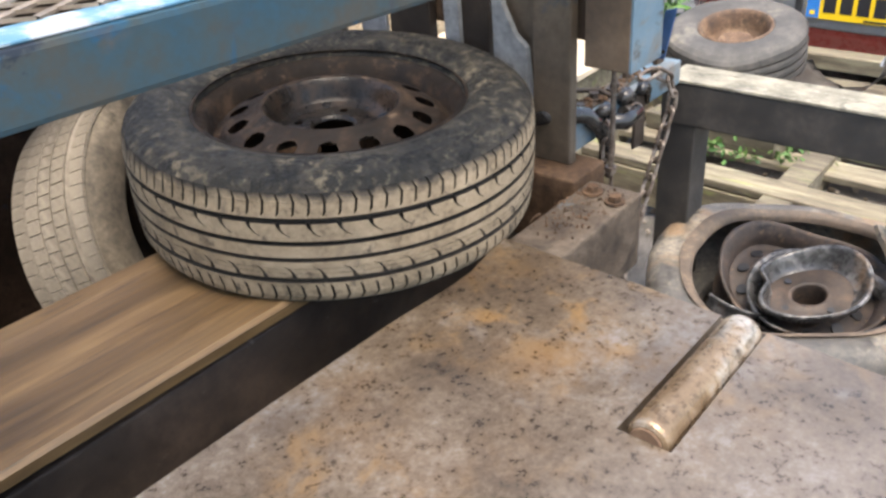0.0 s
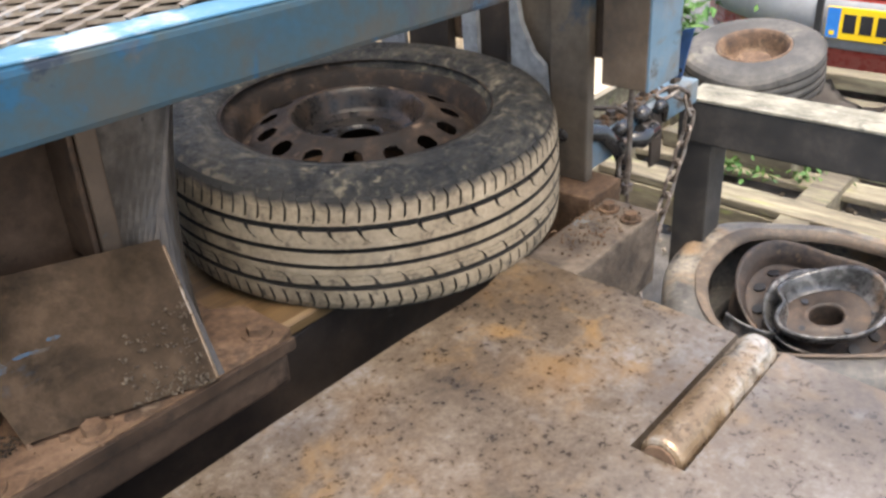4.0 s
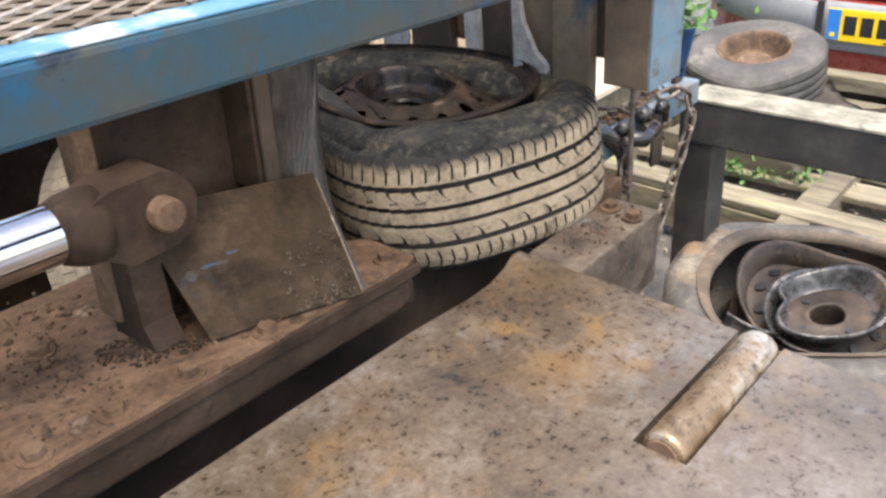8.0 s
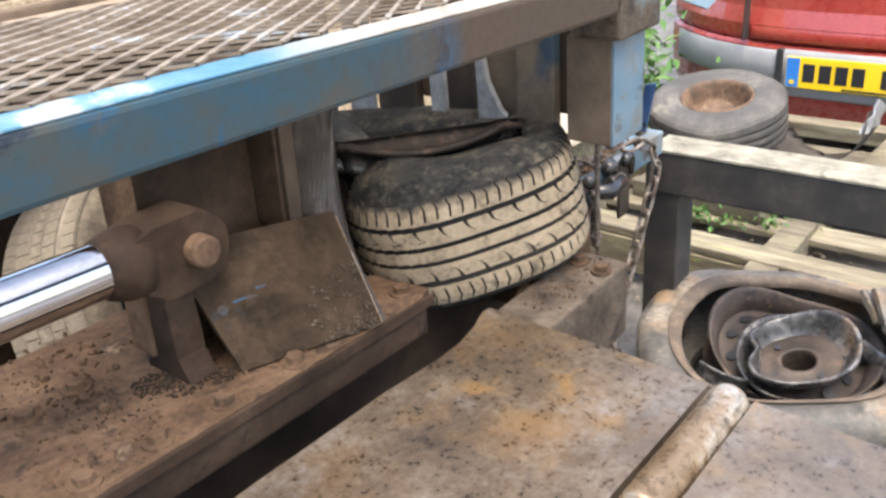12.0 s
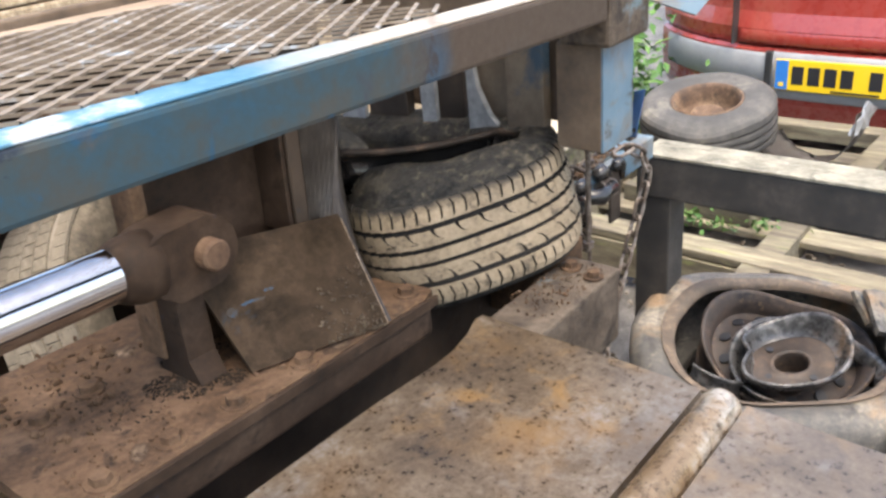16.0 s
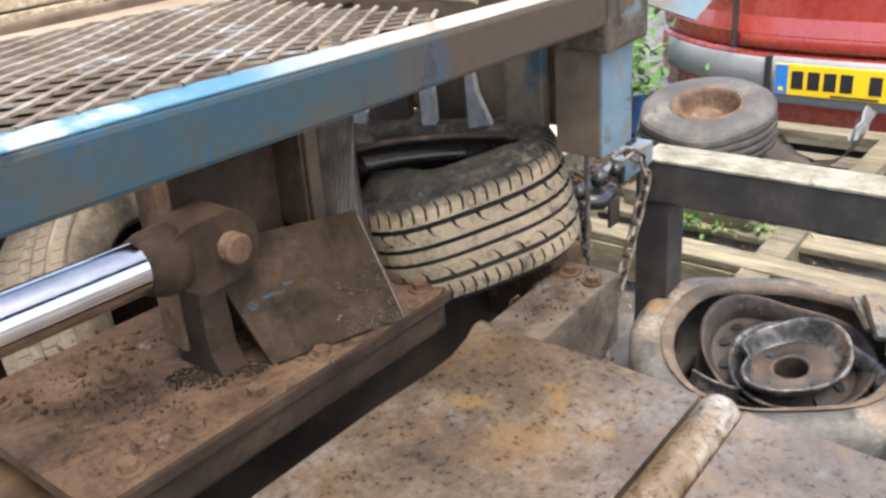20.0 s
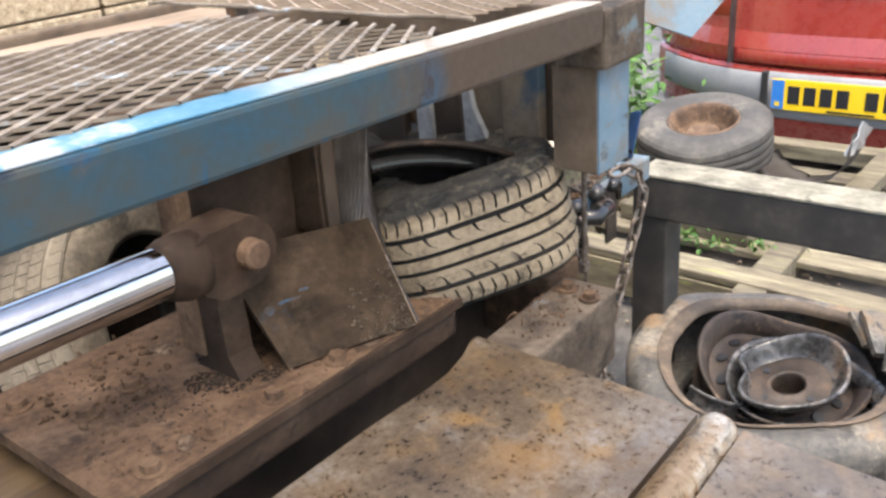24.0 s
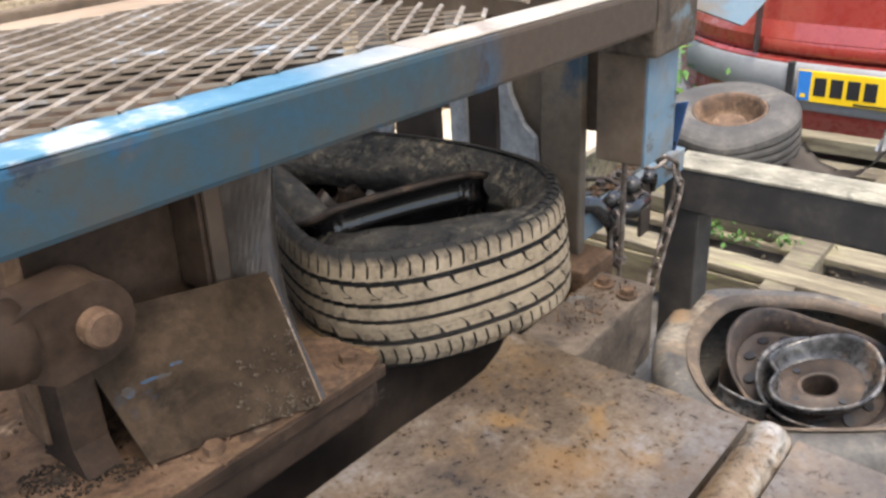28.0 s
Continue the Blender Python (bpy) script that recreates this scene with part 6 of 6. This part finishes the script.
# seconds, near end x y z, tilts rx ry rz, half width, squareness, spread of the near end, roll of the near tread, half width of the rim
CRUSH = [
    (0.0, 0.806, 0.620, 0.614, 3.0, 0.0, 0.0, 0.3030, 2.0, 0.0, 0.0, 0.2005),
    (3.2, 0.806, 0.620, 0.616, 3.0, -1.0, 0.0, 0.3030, 2.0, 0.0, 0.0, 0.2005),
    (4.4, 0.822, 0.616, 0.618, 2.8, -0.6, -3.0, 0.294, 2.03, 0.03, -8.0, 0.196),
    (6.0, 0.846, 0.615, 0.620, 2.5, 0.0, -7.3, 0.279, 2.1, 0.07, -17.0, 0.185),
    (7.0, 0.866, 0.638, 0.612, 2.3, -1.0, -14.0, 0.240, 2.3, 0.22, -14.0, 0.170),
    (8.0, 0.880, 0.668, 0.602, 2.0, -2.4, -23.0, 0.205, 2.5, 0.43, -11.5, 0.160),
    (9.0, 0.892, 0.664, 0.606, 1.0, -5.0, -27.0, 0.188, 2.5, 0.50, -13.0, 0.136),
    (9.6, 0.897, 0.663, 0.610, 0.4, -6.5, -29.5, 0.181, 2.5, 0.53, -13.0, 0.126),
    (10.4, 0.898, 0.662, 0.614, 0.0, -7.8, -31.5, 0.172, 2.5, 0.54, -12.5, 0.112),
    (12.0, 0.898, 0.662, 0.622, -1.0, -8.6, -34.0, 0.158, 2.7, 0.56, -11.0, 0.085),
    (15.0, 0.912, 0.672, 0.622, -1.0, -9.6, -35.0, 0.156, 2.8, 0.565, -11.0, 0.080),
    (18.0, 0.920, 0.680, 0.622, -1.0, -10.0, -37.0, 0.152, 2.8, 0.565, -11.0, 0.078),
    (21.0, 0.921, 0.681, 0.634, -1.0, -12.0, -39.0, 0.140, 3.2, 0.57, -7.0, 0.072),
    (24.0, 0.924, 0.685, 0.636, -1.0, -12.0, -42.0, 0.133, 3.5, 0.58, -5.5, 0.070),
    (26.0, 0.923, 0.694, 0.629, -1.0, -12.8, -45.0, 0.136, 3.4, 0.59, -5.5, 0.070),
    (26.5, 0.918, 0.690, 0.615, -0.5, -11.2, -38.5, 0.144, 3.2, 0.57, -13.0, 0.078),
    (27.0, 0.856, 0.669, 0.624, 0.2, -9.2, -38.0, 0.143, 3.3, 0.55, -14.0, 0.085),
    (27.5, 0.874, 0.676, 0.592, 1.0, -2.5, -28.0, 0.172, 2.6, 0.55, -11.0, 0.10),
    (28.0, 0.828, 0.682, 0.592, 2.0, -1.8, -26.0, 0.187, 2.5, 0.50, -10.5, 0.12),
]
# seconds and the torn rim's near edge: its two ends and its middle
TORN = [
    (9.6, ((0.785, 0.860, 0.745), (0.885, 0.800, 0.722), (0.990, 0.735, 0.742))),
    (10.4, ((0.794, 0.866, 0.762), (0.893, 0.800, 0.726), (1.000, 0.737, 0.753))),
    (12.0, ((0.808, 0.856, 0.763), (0.905, 0.784, 0.737), (1.002, 0.716, 0.758))),
    (15.0, ((0.825, 0.865, 0.760), (0.925, 0.797, 0.742), (1.025, 0.732, 0.751))),
    (18.0, ((0.853, 0.876, 0.753), (0.940, 0.811, 0.750), (1.050, 0.730, 0.743))),
    (21.0, ((0.860, 0.860, 0.770), (0.946, 0.792, 0.771), (1.036, 0.720, 0.750))),
    (24.0, ((0.882, 0.864, 0.776), (0.960, 0.797, 0.777), (1.042, 0.724, 0.749))),
    (26.0, ((0.900, 0.876, 0.769), (0.982, 0.793, 0.774), (1.046, 0.725, 0.749))),
    (26.5, ((0.860, 0.880, 0.748), (0.965, 0.797, 0.754), (1.070, 0.715, 0.725))),
    (27.0, ((0.800, 0.860, 0.751), (0.882, 0.794, 0.764), (0.975, 0.722, 0.766))),
    (27.5, ((0.774, 0.870, 0.734), (0.882, 0.816, 0.742), (0.975, 0.770, 0.736))),
    (28.0, ((0.757, 0.882, 0.703), (0.858, 0.830, 0.712), (0.948, 0.786, 0.713))),
]
# seconds and travel of the ram along its rail
TRAVEL = [(0.0, -0.572), (0.5, -0.518), (1.0, -0.466), (1.5, -0.420), (2.0, -0.374), (2.5, -0.331), (3.0, -0.288), (3.5, -0.252), (4.5, -0.185), (5.5, -0.123), (6.0, -0.092), (6.5, -0.066), (7.0, -0.042), (7.5, -0.019), (8.0, 0.0), (8.5, 0.018), (9.0, 0.033), (9.5, 0.049), (10.0, 0.057), (10.5, 0.067), (11.0, 0.079), (11.5, 0.091), (12.0, 0.096), (12.5, 0.100), (14.5, 0.111), (15.5, 0.118), (16.5, 0.126), (17.5, 0.134), (18.5, 0.145), (19.5, 0.154), (20.5, 0.164), (21.5, 0.174), (23.5, 0.194), (24.5, 0.194), (26.0, 0.192), (26.5, 0.141), (27.0, 0.084), (27.5, 0.018), (28.0, -0.050)]


def folded(a, n, spread, girth, bow=0.0, start=0.0):
    """A closed curve of fixed girth, from its near end (at 0, 0) round by +x: half width a, squareness n, wider at the near end, its far part bowed aside."""
    th = np.linspace(-math.pi / 2, 1.5 * math.pi, 721)
    c, k = np.cos(th), np.sin(th)
    lo, hi = 0.05, 0.9
    for _ in range(26):
        b = (lo + hi) / 2
        y = b * np.sign(k) * np.abs(k) ** (2 / n)
        q = np.stack([a * np.sign(c) * np.abs(c) ** (2 / n) * (1 - spread * y / b), y + b], 1)
        q[:, 0] -= bow * np.maximum(0.0, q[:, 1] + start - 0.15) ** 2
        run = np.concatenate([[0], np.cumsum(np.linalg.norm(np.diff(q, axis=0), axis=1))])
        lo, hi = (b, hi) if run[-1] < girth else (lo, b)
    return q, run, b


def ring(a, n, spread, r_full, count, bow=0.0, start=0.0):
    """Places and headings of count segments, evenly along a folded ring whose far part is bowed aside; and its half length."""
    q, run, b = folded(a, n, spread, 2 * math.pi * r_full, bow, start)
    out, e = [], run[-1] / count * 0.5
    at = lambda v, k: float(np.interp(v % run[-1], run, q[:, k]))
    last = 0.0
    for i in range(count):
        v = run[-1] * (i + 0.5) / count
        h = math.atan2(at(v + e, 1) - at(v - e, 1), at(v + e, 0) - at(v - e, 0))
        while h < last - math.pi:
            h += 2 * math.pi
        last = h
        out.append((at(v, 0), at(v, 1), h))
    return out, b


def torn_place(ends, j, drop):
    """Place of the segment j of the torn rim: an arc through three points, then folded back behind it."""
    u = max(-1.0, min(1.0, j / 9))
    p = ends[0] * (u * (u - 1) / 2) + ends[1] * (1 - u * u) + ends[2] * (u * (u + 1) / 2)
    if abs(j) <= 9:
        return p
    w = min(1.0, (abs(j) - 9) / (NR / 2 - 9))
    side = 1 if j > 0 else -1
    along = ends[2] - ends[0]
    nd = Vector((-along.y, along.x, 0)).normalized()
    turn = math.pi * min(1.0, 2.2 * w)
    r = 0.038
    p = ends[1 + side].lerp(ends[1 - side], max(0.0, w - 0.4545) * 0.9) + nd * r * (1 - math.cos(turn)) + along.normalized() * side * r * math.sin(turn)
    return p - Vector((0, 0, drop * min(1.0, 2.2 * w)))


def motions():
    """All that moves besides the camera: the ram, and the wheel's segments as it folds."""
    walk(carriage, [(t, pose(0.70 + s, 0.71 + 0.009 * s, 0.567 - 0.030 * s, 0, 2.2, 0)) for t, s in TRAVEL])
    walk(wheel, [(t, pose(x, y, z, rx, ry, rz)) for t, x, y, z, rx, ry, rz, *_ in CRUSH])
    tyre_rows = [[] for _ in tyre_parts]
    wall_rows = [[] for _ in top_walls]
    rim_rows = [[] for _ in rim_parts]
    disc_rows = [[] for _ in disc_parts]
    for t, x, y, z, rx, ry, rz, half, square, spread, roll, rim_half in CRUSH:
        bow = min(1.0, 1.8 * math.tan(radians(-rz)))
        here, b = ring(half, square, spread, R0, NT, bow)
        # the upper sidewalls hinge at the shoulder, so that the bead keeps its height while the tread rolls
        sq = 2.0 if t < 4 else 2.1
        inner, rb = ring(rim_half, sq, spread * 0.6, RR, NR, bow, R0 - RR)
        torn = float(np.interp(t, [9.6, 12.0], [0.0, 1.0]))
        stand_near = float(np.interp(t, [3.2, 6, 8, 10, 12, 15, 18, 21, 24, 26.5, 28], [0, 2, 3, 10, 13, 11, 4, -1, -4, -6, -12]))
        stand_left = float(np.interp(t, [4, 6, 8, 12, 24, 27, 28], [0, 22, 52, 60, 58, 60, 55]))
        slide = float(np.interp(t, [4, 6, 8, 10, 12, 15, 18, 24, 27, 28], [0, 0.018, 0.056, 0.040, 0.032, 0.036, 0.046, 0.046, 0.066, 0.080]))
        stand_right = float(np.interp(t, [4, 6, 8, 10, 24, 26.5, 27, 28], [0, -6, -14, -14, -10, -10, -28, -50]))
        for rows, walls, (px, py, a) in zip(tyre_rows, wall_rows, here):
            u = max(0.0, min(1.0, py / 0.30))
            th = roll * (1 - u * u * (3 - 2 * u))
            rows.append((t, pose(px, py, 0, th) @ pose(0, 0, 0, 0, 0, math.degrees(a))))
            near = max(0.0, math.cos(a))
            walls.append((t, pose(0, 0.010, 0.08 - slide * max(0.0, -math.sin(a)) ** 1.5) @ pose(0, 0, 0, (stand_near - th) * near + stand_right * max(0.0, math.sin(a)) + stand_left * max(0.0, -math.sin(a))) @ pose(0, -0.010, -0.08)))
        raised = float(np.interp(t, [3.2, 6, 8, 9], [0.0, 0.010, 0.018, 0.022])) * (1 - torn)
        inv = pose(x, y, z, rx, ry, rz).inverted()
        ends = [inv @ Vector([float(np.interp(t, [r[0] for r in TORN], [r[1][k][c] for r in TORN])) for c in range(3)]) for k in range(3)]
        drop = float(np.interp(t, [9, 12, 17, 26], [0.0, 0.02, 0.05, 0.05]))
        lean = float(np.interp(t, [9.0, 12.0, 18.0, 26.0, 28.0], [0, 4, 6, 6, -6]))
        for i, rows in enumerate(rim_rows):
            px, py, a = inner[i]
            py += R0 - RR
            j = (i - 55 + NR // 2) % NR - NR // 2
            p = torn_place(ends, j, drop)
            d = torn_place(ends, j + 0.6, drop) - torn_place(ends, j - 0.6, drop)
            h = math.atan2(d.y, d.x) % (2 * math.pi)
            lift = p.z - 0.083
            pitch = -math.degrees(math.atan2(d.z, math.hypot(d.x, d.y)))
            while h - a > math.pi:
                h -= 2 * math.pi
            while a - h > math.pi:
                h += 2 * math.pi
            rows.append((t, pose(px + (p.x - px) * torn, py + (p.y - py) * torn, lift * torn + raised, 0, 0, math.degrees(a + (h - a) * torn)) @ pose(0, 0, 0.083, lean * torn if abs(j) <= 9 else 0, pitch * torn) @ pose(0, 0, -0.083)))
        share = rim_half / RR
        for k, (rows, (ob, mid)) in enumerate(zip(disc_rows, disc_parts)):
            tip = 30.0 * torn
            rows.append((t, pose(mid * share - bow * max(0.0, R0 - RR + rb - 0.15) ** 2, R0 - RR + rb, 0.042 + raised - 0.06 * (1 - share) - 0.05 * torn - (0.003 * (1 - share) if k % 2 else 0.0), 0, (5 if k % 2 else -5) * (1 - share) * 2 + (tip if k % 2 else -tip), 0)))
    for ob, rows in zip(tyre_parts + rim_parts + top_walls + [d[0] for d in disc_parts], tyre_rows + rim_rows + wall_rows + disc_rows):
        walk(ob, rows)


motions()
